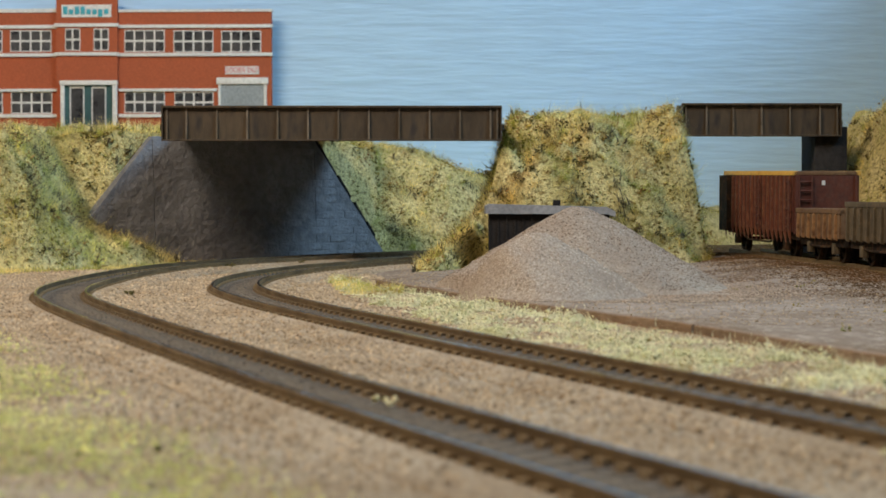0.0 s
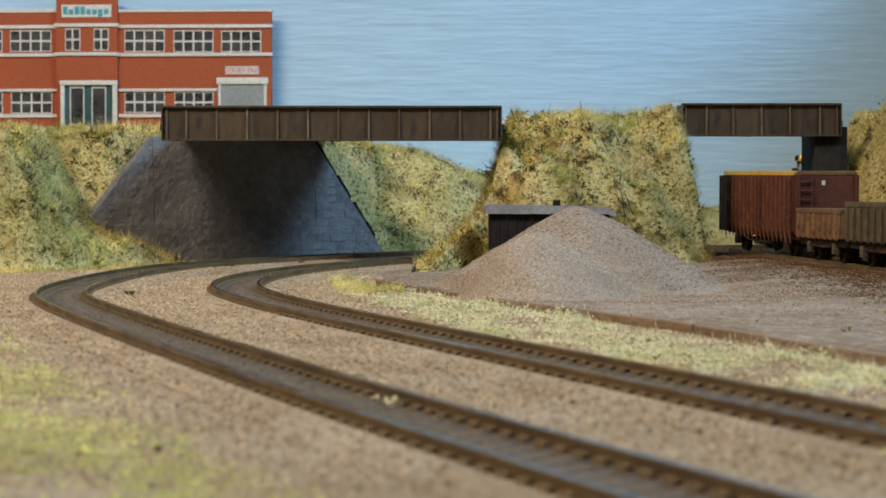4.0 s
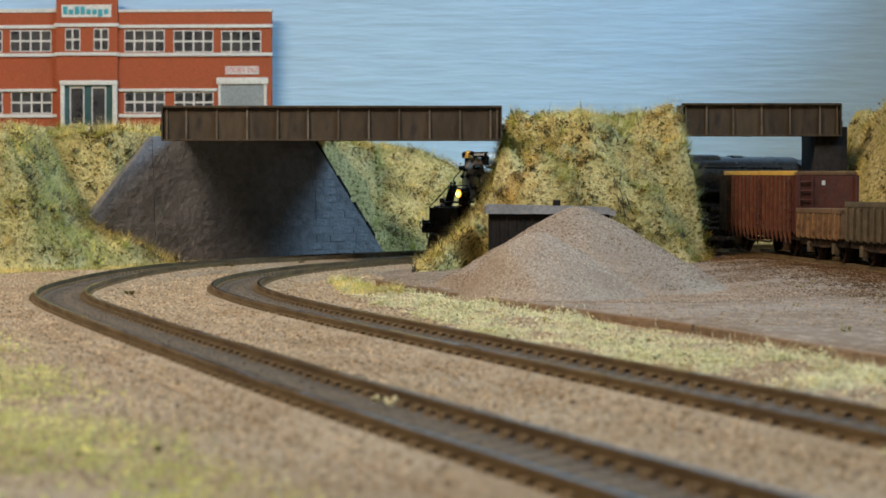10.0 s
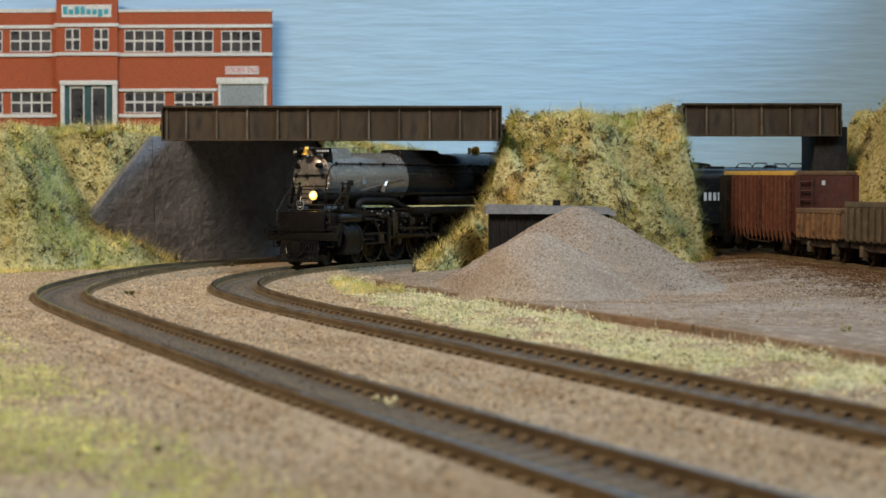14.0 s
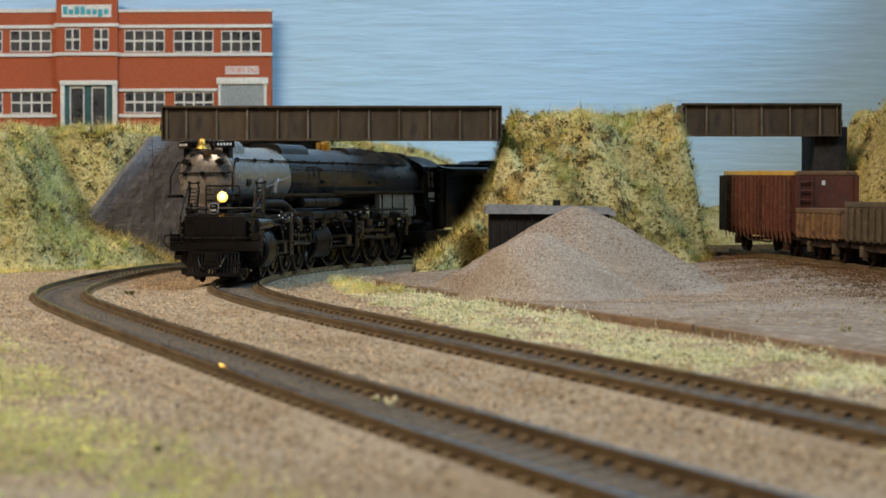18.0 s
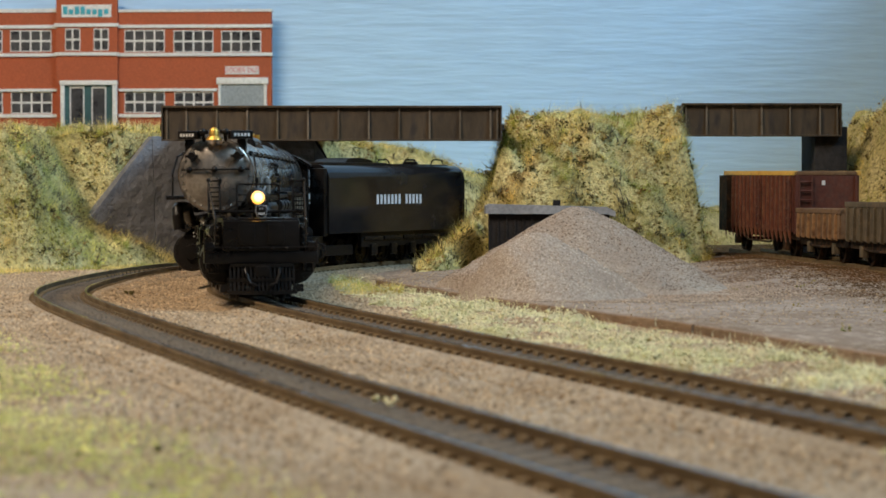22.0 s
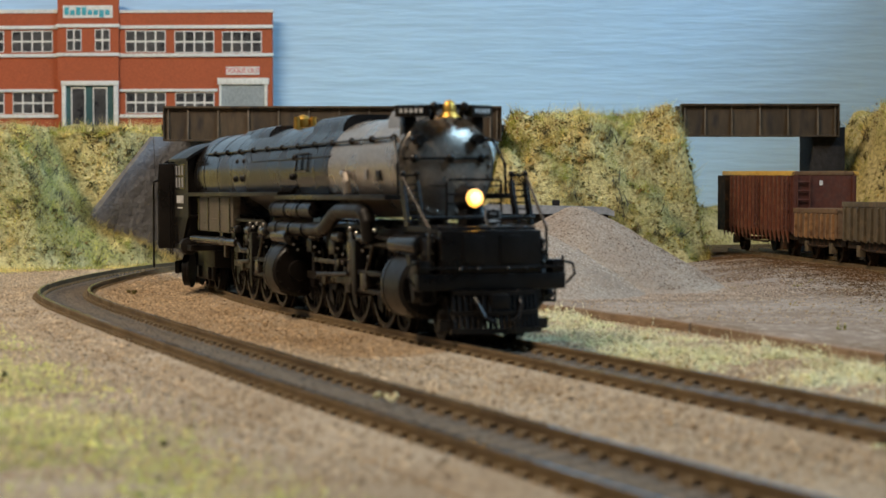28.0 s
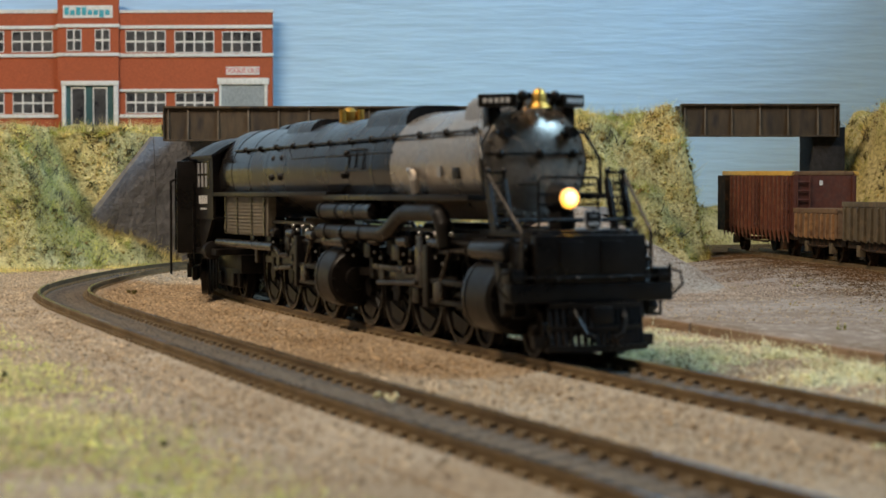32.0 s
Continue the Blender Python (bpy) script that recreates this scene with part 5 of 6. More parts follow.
def tender_body():
    top = thing("tender", 0, 0, 0, 0, "long black fourteen-wheeled tender with white lettering bars", "tender")
    out = []
    sect = [(-18.5, 15), (-18.5, 40)] + [(-18.5 + 7 * (1 - math.cos(a)), 40 + 7 * math.sin(a)) for a in np.linspace(0.2, math.pi / 2, 7)]
    sect = sect + [(-y, z) for y, z in reversed(sect)]
    tank = part("tank", prism(bmesh.new(), sect, "x", -127, -4), TANK, top, "smooth black tank with rounded shoulders")
    part("tank_front", box(bmesh.new(), -4, -1.0, -17.6, 17.6, 14, 45, 0.5), BLACK, top)
    part("front_rail", pipe(bmesh.new(), [(-2, -19.6, 7), (-2, -19.6, 38), (-2, -17, 39.4)], 0.4, 6), BLACK, top)
    for s in (-1, 1):
        part("lettering_bars", bars("XXXXX XXXXXXX", 42, 4.6, 0.08), LETTER, tank, "row of white bars", at=mm(-64, s * 18.52, 30.5))
        bm = box(bmesh.new(), -126, -34, s * 15.2 - 1, s * 15.2 + 1, 8, 15.2, 0.3)
        part("pedestal_frame", bm, BLACK, top)
        for u in (44, 61.5, 79, 96.5, 114):
            part("axle_box", box(bmesh.new(), -u - 2.6, -u + 2.6, s * 16.6 - 0.8, s * 16.6 + 0.8, 4, 9.4, 0.5), BLACK, top)
            part("leaf_spring", box(bmesh.new(), -u - 8, -u + 8, s * 16.4 - 0.6, s * 16.4 + 0.6, 11, 13, 0.4), BLACK, top)
        part("truck_frame", box(bmesh.new(), -32, -6, s * 12 - 1, s * 12 + 1, 4.5, 9.5, 0.8), BLACK, top)
        bm = bmesh.new()
        for u in (127.8, 123):
            rod(bm, (-u, s * 18.9, 16), (-u, s * 18.9, 30), 0.3, n=6)
        part("grab_rail", bm, BLACK, top)
        for k, u in enumerate((10, 27, 44, 61.5, 79, 96.5, 114)):
            out.append(small_wheel(top, -u, s, 6.0))
    part("coal_load", prism(bmesh.new(), [(-58, 46), (-54, 49.4), (-44, 50.4), (-34, 49.8), (-28, 46)], "y", -9, 9), BLACK, top)
    part("hatch_deck", box(bmesh.new(), -124, -66, -10.5, 10.5, 46.6, 47.6, 0.3), BLACK, top)
    bm = bmesh.new()
    for u0, u1 in ((84, 98), (110, 124)):
        pipe(bm, [(-u0, 8, 47), (-u0 - 3, 8, 50), (-u1 + 3, 8, 50), (-u1, 8, 47)], 0.35, 6)
        pipe(bm, [(-u0, -8, 47), (-u0 - 3, -8, 50), (-u1 + 3, -8, 50), (-u1, -8, 47)], 0.35, 6)
    part("hatch_rail", bm, BLACK, top)
    part("hatch", turned(bmesh.new(), [(47.4, 4), (48.6, 4), (49.2, 3)], "z", (-104, 0, 0), 18), BLACK, top)
    part("bunker_rim", box(bmesh.new(), -62, -8, -13, 13, 46.2, 48, 0.4), BLACK, top)
    return top, out


def locomotive():
    top = thing("steam_locomotive", 0, 0, 0, 0, "black articulated steam locomotive with grey smokebox and lit headlight", "locomotive")
    front, wheels_f = engine_unit(top, DRIVE_F, 21.5, 0.0, "front_engine")
    rear, wheels_r = engine_unit(top, DRIVE_R, 125.5, 0.0, "rear_engine")
    small = boiler(top, rear)
    front_fittings(front)
    lead = [small_wheel(front, -u, s, 5.3) for u in (10.5, 36.5) for s in (-1, 1)]
    bm = box(bmesh.new(), -56, -14, -6, 6, 4, 8, 0.4)
    part("leading_truck", bm, BLACK, front)
    return top, front, rear, wheels_f, wheels_r, lead, small


LOCO, FRONT, REAR, WHEELS_F, WHEELS_R, LEAD, TRAIL = locomotive()
TENDER, TENDER_WHEELS = tender_body()


# ---- grass, scrub, stones ----
from mathutils import kdtree


def spots_on(fn, x0, x1, y0, y1, n, seed, keep, step=3.0):
    """n random places (x, y, height, scale) on fn, thinned by keep(x, y, z)."""
    xs, ys = np.arange(x0, x1 + step, step), np.arange(y0, y1 + step, step)
    zs = np.array([[fn(x, y) for x in xs] for y in ys])
    ks = np.array([[keep(x, y, zs[j, i]) for i, x in enumerate(xs)] for j, y in enumerate(ys)], float)
    gy, gx = np.gradient(zs, step)
    steep = np.sqrt(1 + gx ** 2 + gy ** 2)
    ks = ks * np.minimum(steep, 3.0) / 3.0
    rnd = np.random.default_rng(seed)
    out = np.zeros((0, 6))
    while len(out) < n:
        m = 6 * n
        u, v = rnd.uniform(0, len(xs) - 1.001, m), rnd.uniform(0, len(ys) - 1.001, m)
        i, j = u.astype(int), v.astype(int)
        a, b = u - i, v - j

        def at(g):
            return g[j, i] * (1 - a) * (1 - b) + g[j, i + 1] * a * (1 - b) + g[j + 1, i] * (1 - a) * b + g[j + 1, i + 1] * a * b
        k, z = at(ks), at(zs)
        ok = (k > rnd.uniform(0, 1, m)) & (np.minimum(ks[j, i], ks[j + 1, i + 1]) > 0)
        out = np.vstack([out, np.stack([x0 + u * step, y0 + v * step, z, 0.75 + 0.35 * rnd.uniform(0, 1, m), at(gx), at(gy)], 1)[ok]])
    return out[:n]


def crumbs(name, spots, material, size, seed, label):
    """Loose grains: small uneven eight-sided lumps."""
    rnd = np.random.default_rng(seed)
    p = np.array(spots, float)
    n = len(p)
    r = size * rnd.uniform(0.45, 1.25, (n, 1, 1)) * p[:, 3][:, None, None]
    dirs = np.array([(1, 0, 0), (0, 1, 0), (-1, 0, 0), (0, -1, 0), (0, 0, 0.8), (0, 0, -0.8)], float)[None]
    v = (p[:, None, :3] + dirs * r * rnd.uniform(0.6, 1.3, (n, 6, 1)) + rnd.uniform(-0.25, 0.25, (n, 6, 3)) * r).reshape(-1, 3)
    f = (np.arange(n)[:, None, None] * 6 + np.array([(0, 1, 4), (1, 2, 4), (2, 3, 4), (3, 0, 4), (1, 0, 5), (2, 1, 5), (3, 2, 5), (0, 3, 5)])[None]).reshape(-1, 3)
    return mesh_of(name, v, f.tolist(), material, None, label, "stuff")


def patch(x, y, size, seed, lo=-0.15, hi=0.25):
    return float(smooth(lo, hi, lump(x, y, size, seed)))


def on_bank(x, y, z):
    return 1.0 if z > 1.0 else 0.0


bank_bits = [(left_bank, -300, -130, 842, 1005, 46000), (back_bank, -110, 60, 1085, 1240, 24000), (back_bank, 60, 240, 1130, 1330, 8000), (back_bank, -330, -110, 1060, 1300, 6000), (back_bank, -215, -95, 990, 1062, 14000),
             (middle_hill, -42, 143, 802, 1000, 58000), (right_hill, 194, 262, 800, 1060, 16000)]
for i, (fn, x0, x1, y0, y1, n) in enumerate(bank_bits):
    blades("static_grass", spots_on(fn, x0, x1, y0, y1, n, 20 + i, lambda x, y, z: on_bank(x, y, z) * (0.12 + 0.88 * patch(x, y, 15, 7.3, -0.25, 0.1))), GRASS if fn is left_bank else HILL_GRASS, 2.8, 0.075, 30 + i, "tufted yellow-green static grass", 1.5)
    blades("pale_grass", spots_on(fn, x0, x1, y0, y1, int(n * (0.35 if fn is left_bank else 0.25)), 40 + i, lambda x, y, z: on_bank(x, y, z) * patch(x, y, 15, 3.3, 0.0, 0.12)), PALE_GRASS, 3.0, 0.07, 50 + i, "tufts of pale straw-coloured grass", 1.6)
    crumbs("scrub", spots_on(fn, x0, x1, y0, y1, n // (22 if fn is left_bank else 14), 60 + i, lambda x, y, z: on_bank(x, y, z) * (patch(x, y, 21, 9.4, 0.12, 0.26) if fn is left_bank else patch(x, y, 13, 9.4))), OLIVE_LEAF, 0.9, 70 + i, "clumps of olive and brown scatter foliage")
    crumbs("scrub", spots_on(fn, x0, x1, y0, y1, n // (50 if fn is left_bank else 24), 80 + i, lambda x, y, z: on_bank(x, y, z) * patch(x, y, 8, 1.4, 0.12, 0.3)), SCRUB, 0.8, 90 + i, "dark dead scrub")
    blades("twigs", spots_on(fn, x0, x1, y0, y1, n // 70, 15 + i, lambda x, y, z: on_bank(x, y, z) * patch(x, y, 9, 1.4, 0.1, 0.3)), SCRUB, 4.5, 0.2, 16 + i, "thin dark dead twigs", 1.6)


def tufts(spots, each, spread, seed):
    """Bunches of blades that spring from shared roots."""
    rnd = np.random.default_rng(seed)
    p = np.repeat(np.array(spots, float), each, axis=0)
    p[:, :3] += rnd.normal(0, spread, (len(p), 3)) * np.array([1, 1, 0.7])
    return p


for i, (fn, x0, x1, y0, y1, n) in enumerate(bank_bits):
    few = max(20, n // 260)
    blades("grass_tufts", tufts(spots_on(fn, x0, x1, y0, y1, few, 110 + i, on_bank), 60, 0.9, 120 + i), PALE_GRASS, 3.4, 0.08, 130 + i, "bright pale tufts of long grass", 1.5)
    blades("grass_tufts", tufts(spots_on(fn, x0, x1, y0, y1, few, 140 + i, on_bank), 60, 1.1, 150 + i), HILL_GRASS, 3.6, 0.08, 160 + i, "tufts of long yellow and green grass", 1.5)
    crumbs("leaf_litter", tufts(spots_on(fn, x0, x1, y0, y1, few // 2, 170 + i, on_bank), 34, 2.2, 180 + i), BROWN_LEAF, 0.6, 190 + i, "small clumps of brown leaves")
    crumbs("leaf_litter", tufts(spots_on(fn, x0, x1, y0, y1, few // 2, 200 + i, on_bank), 34, 1.7, 210 + i), SCRUB, 0.6, 220 + i, "small clumps of dark leaves")
    blades("twigs", tufts(spots_on(fn, x0, x1, y0, y1, few, 230 + i, on_bank), 5, 0.5, 240 + i), SCRUB, 3.2, 0.22, 250 + i, "thin dark dead twigs", 1.4)
    blades("sprigs", tufts(spots_on(fn, x0, x1, y0, y1, few // 2, 260 + i, lambda x, y, z: on_bank(x, y, z) * patch(x, y, 20, 6.4, -0.2, 0.2)), 26, 1.1, 270 + i), DEAD_LEAF, 2.0, 0.42, 280 + i, "curled grey-brown dead sprigs", 2.6)


def flat(x, y):
    return ground_height(x, y)


def tree_of(line):
    t = kdtree.KDTree(len(line))
    for i, p in enumerate(line):
        t.insert((p[0], p[1], 0), i)
    t.balance()
    return t


def line_gap(tree, x, y):
    return tree.find((x, y, 0))[2]


INNER_V, OUTER_V = tree_of(INNER[500:]), tree_of(OUTER[520:])


def verge(x, y, z):
    """Between the inner line and the yard edging."""
    d = line_gap(INNER_V, x, y)
    if d < 17 or x > edge_x(y) - 1 or x < np.interp(y, (250, 463, 700, 900), (80, 14, -40, -60)):
        return 0.0
    return (0.04 + 0.96 * patch(x, y, 17, 2.2, -0.08, 0.16)) * float(smooth(14, 36, d))


def corner(x, y, z):
    """The grassy corner before the outer line."""
    d = line_gap(OUTER_V, x, y)
    return 0.0 if d < 26 or x > np.interp(y, (150, 203, 403, 643), (20, 10, -70, -160)) else float(smooth(24, 52, d)) * (0.15 + 0.85 * patch(x, y, 30, 5.2, -0.25, 0.2))


crumbs("verge_tuft", spots_on(flat, -70, 130, 240, 860, 9000, 2, verge), PALE_TUFT, 0.7, 3, "soft pale green foam tufts on the verge")
blades("verge_grass", spots_on(flat, -70, 130, 240, 860, 32000, 3, verge), PALE_TUFT, 1.1, 0.07, 4, "short pale yellow-green verge grass", 2.0)
clumps = spots_on(flat, -70, 130, 240, 860, 190, 91, lambda x, y, z: 1.0 if verge(x, y, z) > 0.45 else 0.0)
crumbs("verge_clump", tufts(clumps, 70, 1.7, 92), PALE_TUFT, 0.5, 93, "soft pale green foam clumps on the verge")
blades("verge_clump", tufts(clumps, 80, 1.9, 94), PALE_TUFT, 1.3, 0.08, 95, "tufts of pale straw grass on the verge", 1.6)
crumbs("verge_weed", tufts(spots_on(flat, -70, 130, 240, 860, 34, 96, lambda x, y, z: 1.0 if verge(x, y, z) > 0.1 else 0.0), 14, 0.9, 97), OLIVE_LEAF, 0.55, 98, "small dark weeds on the verge")
blades("verge_grass", spots_on(flat, -75, -15, 690, 900, 5000, 8, verge), HILL_GRASS, 2.2, 0.09, 9, "straw-coloured verge grass", 1.2)
crumbs("corner_tuft", spots_on(flat, -170, 20, 130, 560, 9000, 27, corner), CORNER_GRASS, 0.7, 28, "soft pale green foam tufts in the corner")
blades("corner_grass", spots_on(flat, -170, 20, 130, 560, 40000, 5, corner), CORNER_GRASS, 1.3, 0.08, 6, "short pale grass in the corner of the layout", 2.0)


def foot(x, y, z):
    front = np.interp(x, (-420, -235, -205, -182, -120), (905, 905, 920, 955, 1010))
    return float(smooth(60, 0, front - y)) if y < front + 4 and line_gap(OUTER_V, x, y) > 20 else 0.0


blades("bank_foot_grass", spots_on(flat, -330, -120, 800, 1000, 14000, 11, foot), HILL_GRASS, 2.2, 0.09, 12, "dry grass at the foot of the bank", 1.2)


def stones(x, y, z):
    a, b = line_gap(INNER_V, x, y), line_gap(OUTER_V, x, y)
    return 1.0 if min(a, b) > 10.8 and min(a, b) < 85 else 0.0


def on_shoulder(x, y):
    d = min(line_gap(INNER_V, x, y), line_gap(OUTER_V, x, y))
    return max(flat(x, y), float(rise(y)) + float(np.interp(d, (9.75, 11, 13.5, 19, 24), (-2.15, -1.95, -2.35, -3.5, -9)))) + 0.03


crumbs("ballast_stones", spots_on(on_shoulder, -250, 90, 230, 930, 60000, 13, stones), BALLAST_STONE, 0.52, 14, "loose tan ballast grains")
crumbs("sand_grains", spots_on(lambda x, y: yard_height(x, y) + 0.1, -20, 150, 500, 900, 7000, 17, lambda x, y, z: 1.0 if x > edge_x(y) + 6 else 0.0), BALLAST_STONE, 0.3, 18, "loose grit in the yard")


def siding_dirt(x, y, z):
    return float(smooth(62, 24, abs(x - siding_x(y)))) * (0.2 + 0.8 * patch(x, y, 18, 6.1, -0.3, 0.1)) if x > edge_x(y) + 20 else 0.0


crumbs("dark_grit", spots_on(lambda x, y: yard_height(x, y) + 0.05, 100, 230, 600, 1000, 30000, 19, siding_dirt), EARTH, 0.38, 21, "dark brown grit round the siding")
def open_yard(x, y, z):
    return 1.0 if x > edge_x(y) + 8 and y < 700 and HEAP_HEIGHT(min(x, 121), max(min(y, 774), 607)) < z else 0.0


crumbs("yard_weed", tufts(spots_on(lambda x, y: yard_height(x, y) + 0.2, 60, 190, 420, 700, 14, 56, open_yard), 9, 0.9, 57), OLIVE_LEAF, 0.5, 58, "small dark weeds in the yard")
for k, (x, y, z, r, n) in enumerate(((-129, 1440, 88.5, 5, 240), (-345, 1380, 87, 9, 400), (28, 1180, 48, 4, 160))):
    rnd = random.Random(k)
    crumbs("bush", [(x + rnd.gauss(0, r * 0.5), y + rnd.gauss(0, r * 0.5), z + abs(rnd.gauss(0, r * 0.45)), 1.0) for _ in range(n)], SCRUB, 1.0, 31 + k, "small dark shrub on the bank top")

for x0, x1, y0, y1, n, fn in ((-60, 100, 300, 800, 40, verge), (-150, 0, 150, 520, 26, corner)):
    crumbs("dead_leaves", spots_on(lambda x, y: flat(x, y) + 0.6, x0, x1, y0, y1, n, 71, fn), SCRUB, 0.8, 72, "dark dead leaves lying on the grass")

crumbs("dark_ballast_stones", spots_on(on_shoulder, -150, 90, 230, 880, 3500, 33, stones), EARTH, 0.38, 34, "scattered dark brown ballast grains")
def on_heap(x, y, z):
    return 1.0 if z > 3.4 else 0.0


def old_heap(x, y, z):
    """The weathered brown part of the heap, behind the fresh tip."""
    return (0.35 + 0.65 * patch(x, y, 16, 4.4)) * float(smooth(-1, 2, heap_main(x, y) - heap_tip(x, y))) if z > 3.2 else 0.0


crumbs("heap_grains", spots_on(HEAP_HEIGHT, -5, 115, 612, 770, 9000, 35, on_heap, 2.0), SAND_GRAIN, 0.34, 36, "coarse grains on the sand heap")
crumbs("heap_grains", spots_on(HEAP_HEIGHT, -5, 115, 612, 770, 5000, 45, lambda x, y, z: on_heap(x, y, z) * (0.25 + 0.75 * float(smooth(-1, 2, heap_tip(x, y) - heap_main(x, y)))), 2.0), PALE_GRIT, 0.27, 46, "pale quartz grains on the sand heap")
crumbs("heap_grains", spots_on(HEAP_HEIGHT, -5, 115, 612, 770, 6500, 47, old_heap, 2.0), BROWN_GRIT, 0.3, 48, "brown soil grains on the sand heap")


def heap_foot(x, y, z):
    d = HEAP_HEIGHT(x, y) - yard_height(x, y)
    return float(smooth(-7, -0.5, d)) * float(smooth(3, 0.5, d)) if x > edge_x(y) + 3 else 0.0


crumbs("spilled_grit", spots_on(lambda x, y: yard_height(x, y) + 0.15, -10, 150, 600, 800, 7000, 49, heap_foot), SAND_GRAIN, 0.4, 51, "sand spilled round the foot of the heap")
crumbs("spilled_grit", spots_on(lambda x, y: yard_height(x, y) + 0.15, 60, 150, 640, 860, 5000, 52, lambda x, y, z: patch(x, y, 24, 8.2, -0.2, 0.2) if HEAP_HEIGHT(min(x, 121), min(y, 774)) < z else 0.0), BROWN_GRIT, 0.3, 53, "dark brown soil scattered behind the heap")

for k, (x, y, z, n, m) in enumerate(((-113, 671, 0.8, 9, SCRUB), (-8.8, 308, 1.6, 6, PALE_TUFT), (-103, 905, 2.2, 10, SCRUB), (-70, 930, 3, 8, SCRUB), (62, 250, 1.5, 12, PALE_TUFT))):
    rnd = random.Random(50 + k)
    crumbs("weed", [(x + rnd.gauss(0, 1.0), y + rnd.gauss(0, 1.0), z + rnd.uniform(0, 1.4), 1.0) for _ in range(n)], m, 0.7, 60 + k, "small weed growing in the ballast")


def on_bed(x, y):
    return float(rise(y)) - 2.48


def in_bed(x, y, z):
    return 1.0 if min(line_gap(INNER_V, x, y), line_gap(OUTER_V, x, y)) < 7.2 else 0.0


crumbs("track_dust", spots_on(on_bed, -150, 120, 200, 930, 8000, 37, in_bed), CESS_GRAIN, 0.3, 38, "fine grey and brown dust between the rails")


# ---- movement ----
# where the headlight stands on the inner line (mm from its back end), second by second
RUN = [(0, 688.0), (2, 777.0), (4, 866.0), (5, 910.0), (5.5, 931.3), (6, 954.5), (6.5, 975.2), (7, 994.1), (8, 1029.1), (9, 1063.8), (10, 1097.6), (11, 1130.1), (12, 1164.3), (13, 1201.1), (14, 1237.5),
       (15, 1271.1), (16, 1305.9), (17, 1343.3), (18, 1380.6), (19, 1414.9), (20, 1447.1), (21, 1477.3), (21.5, 1493.3), (22, 1510.9), (22.5, 1530.8), (23, 1551.8), (23.5, 1572.0), (24, 1590.2), (24.5, 1606.9),
       (25, 1621.6), (26, 1648.0), (27, 1673.1), (28, 1695.8), (29, 1714.9), (30, 1730.6), (30.5, 1737.1), (31, 1742.4), (31.5, 1746.0), (32, 1747.8)]


def run(t):
    """Smooth distance at t seconds."""
    ts, ds = np.array([r[0] for r in RUN], float), np.array([r[1] for r in RUN], float)
    v = np.gradient(ds, ts)
    i = int(np.clip(np.searchsorted(ts, t, "right") - 1, 0, len(ts) - 2))
    h = ts[i + 1] - ts[i]
    u = (t - ts[i]) / h
    return (2 * u ** 3 - 3 * u * u + 1) * ds[i] + (u ** 3 - 2 * u * u + u) * h * v[i] + (3 * u * u - 2 * u ** 3) * ds[i + 1] + (u ** 3 - u * u) * h * v[i + 1]


# play of the boiler and of the front engine on the curve: seconds, sideways (mm) and turn (degrees)
SWAY_BOILER = [(0, 0, 0), (10, 0, 0.3), (13, -0.4, 1.0), (16.5, -3.2, 2.6), (19, -1.2, 0.4), (21.5, 0.6, 0.1), (24, -0.9, -1.1), (27.5, -0.1, 0.8), (31, -0.6, 0.75), (32, -0.6, 0.75)]
SWAY_FRONT = [(0, 0, 0), (10, -0.5, 0), (13, -0.8, -0.2), (16.5, -0.4, -0.3), (19, 0, -1.0), (21.5, -0.8, -1.1), (24, -1.2, 1.8), (27.5, 0.6, 0), (31, 0.5, 0.4), (32, 0.5, 0.4)]


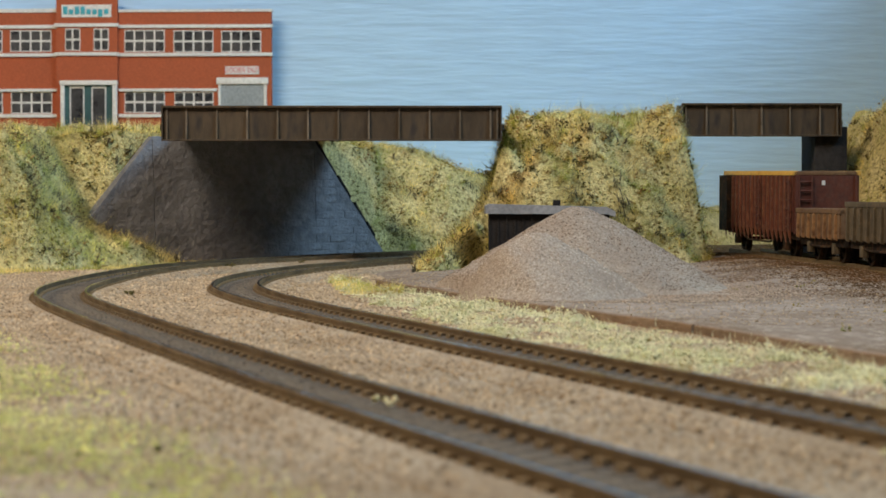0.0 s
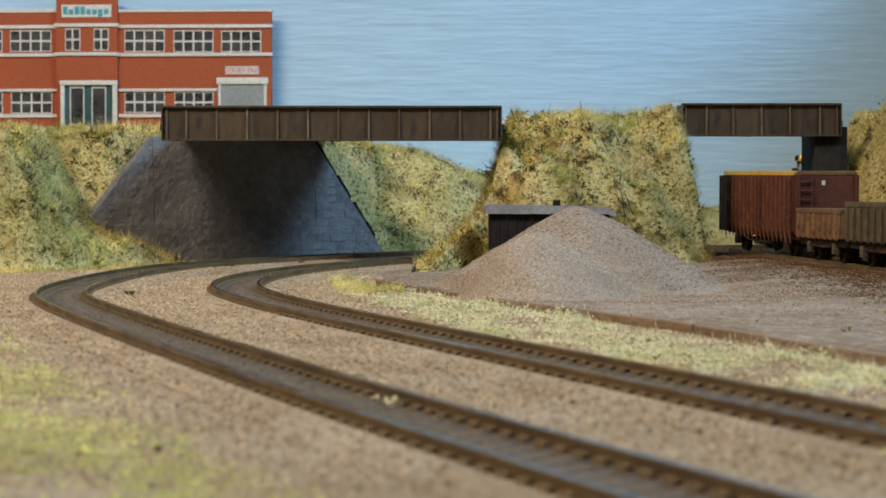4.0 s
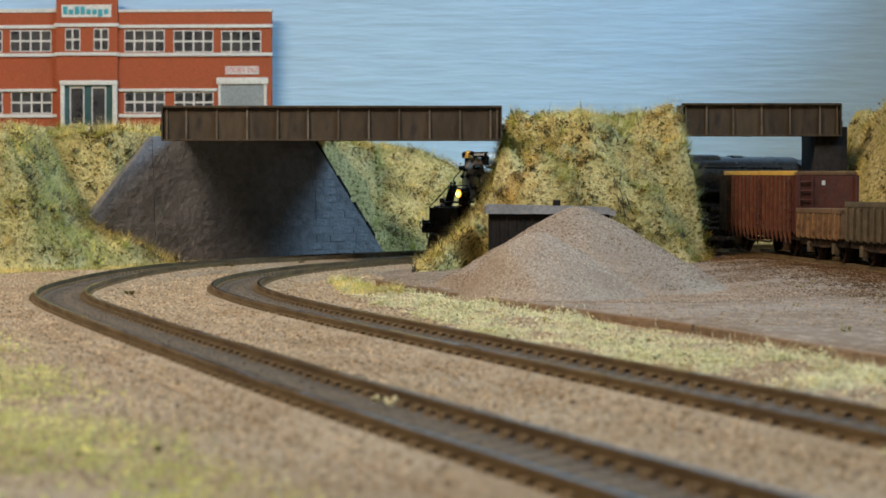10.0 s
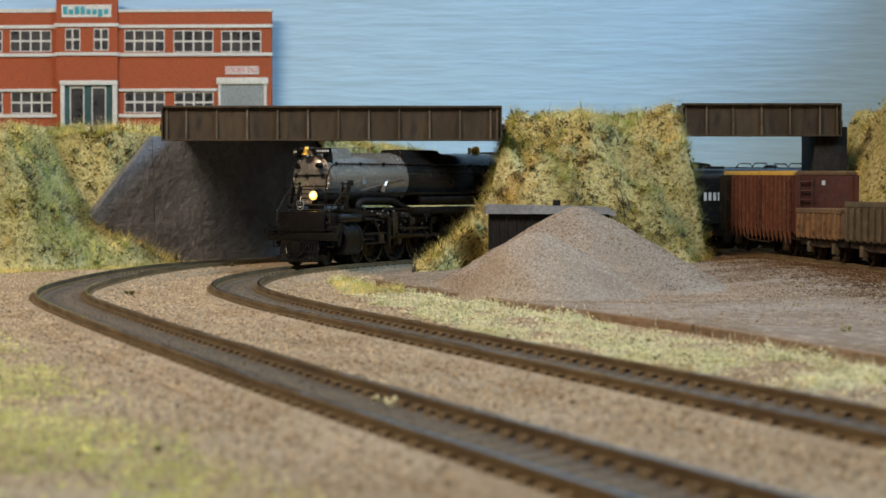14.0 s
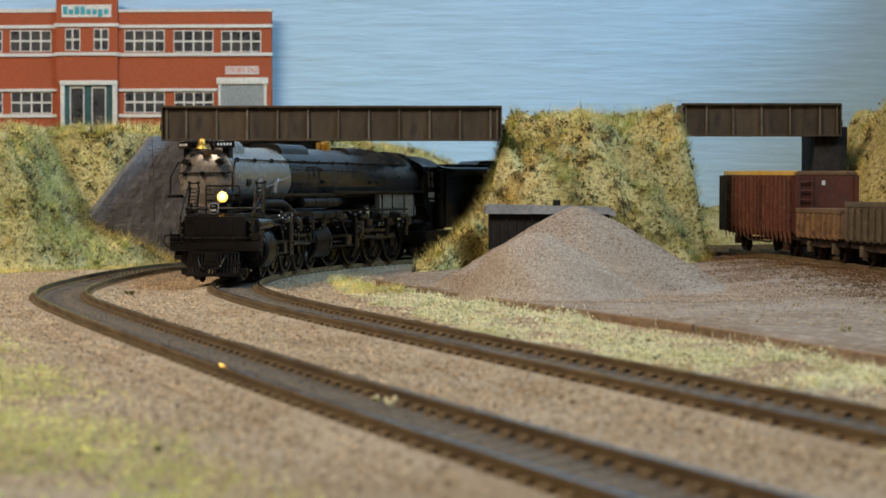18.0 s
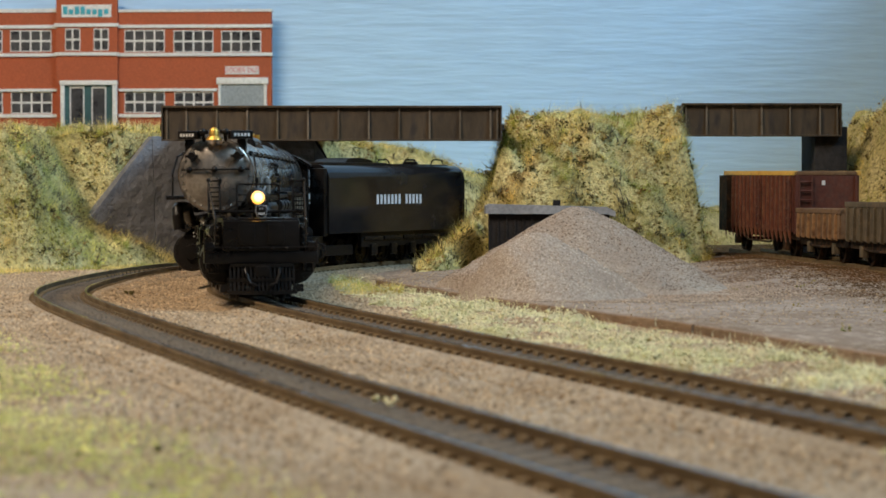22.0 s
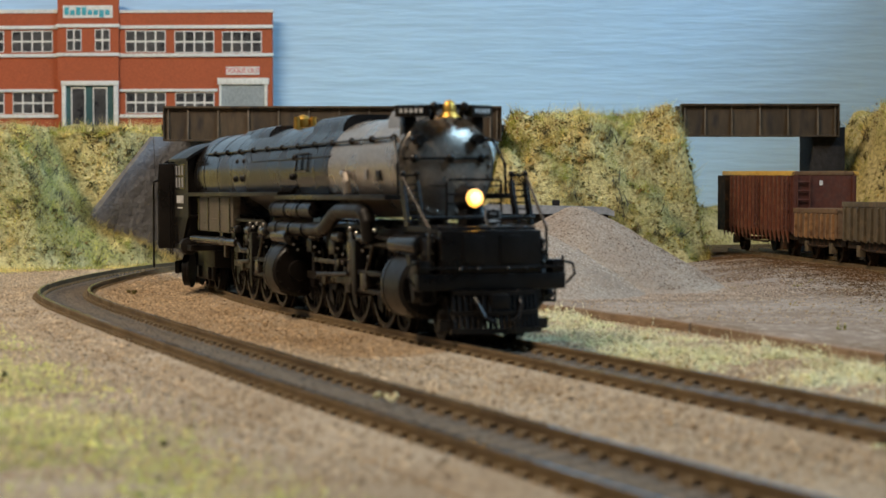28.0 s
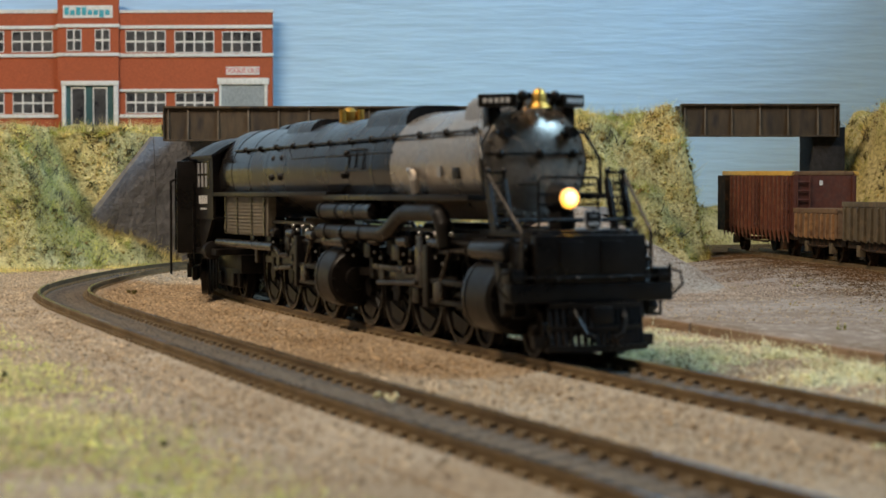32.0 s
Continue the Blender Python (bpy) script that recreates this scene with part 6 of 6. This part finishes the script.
def eased(table, t):
    """Values of a table of (seconds, values...) at t, without corners."""
    ts = [r[0] for r in table]
    i = int(np.clip(np.searchsorted(ts, t, "right") - 1, 0, len(ts) - 2))
    u = float(smooth(ts[i], ts[i + 1], t))
    return [a + (b - a) * u for a, b in zip(table[i][1:], table[i + 1][1:])]


def swayed(m, table, t, pivot, lean):
    side, turn = eased(table, t)
    return m @ mm(pivot, side, 0, lean, 0, turn) @ mm(-pivot, 0, 0)


def riding(s, u0, u1, back=0.0):
    """Pose of a vehicle whose bogies stand u0 and u1 behind the pilot tip; its origin is set at back."""
    a, b = on_line(INNER, s + 12 - u0), on_line(INNER, s + 12 - u1)
    za, zb = float(rise(a[1])) + 0.06, float(rise(b[1])) + 0.06
    d = Vector((a[0] - b[0], a[1] - b[1], za - zb)).normalized()
    o = Vector((a[0], a[1], za)) + d * (u0 - back)
    y = Vector((0, 0, 1)).cross(d).normalized()
    z = d.cross(y)
    m = Matrix((d, y, z)).transposed().to_4x4()
    return Matrix.Translation(o * S) @ m


def motions():
    times = [i * 0.25 for i in range(129)]
    root = [(t, swayed(riding(run(t), 98, 205), SWAY_BOILER, t, -150, 0.7)) for t in times]
    walk(LOCO, root)
    walk(FRONT, [(t, m.inverted() @ swayed(riding(run(t), 50, 114), SWAY_FRONT, t, -82, 0.2)) for t, m in root])
    walk(REAR, [(t, m.inverted() @ riding(run(t), 148, 230)) for t, m in root])
    walk(TENDER, [(t, riding(run(t), 334, 409, 271)) for t in times])
    start = run(0)
    for group, r, base in ((WHEELS_F, 9.9, FRONT), (WHEELS_R, 9.9, LOCO)):
        for w in group:
            place = w.matrix_basis.copy()
            rods = w.name.startswith(("coupling", "main"))
            rows = []
            for t in times:
                a = (run(t) - start) / r
                turn = Matrix.Rotation(a, 4, "Y")
                rows.append((t, Matrix.Translation((4.2 * S * math.sin(a), 0, 4.2 * S * math.cos(a))) @ place if rods else place @ turn))
            walk(w, rows)
    fine = [i * 0.2 for i in range(161)]
    for group, r in ((LEAD, 5.3), (TRAIL, 6.0), (TENDER_WHEELS, 6.0)):
        for w in group:
            place = w.matrix_basis.copy()
            walk(w, [(t, place @ Matrix.Rotation((run(t) - start) / r, 4, "Y")) for t in fine])


motions()
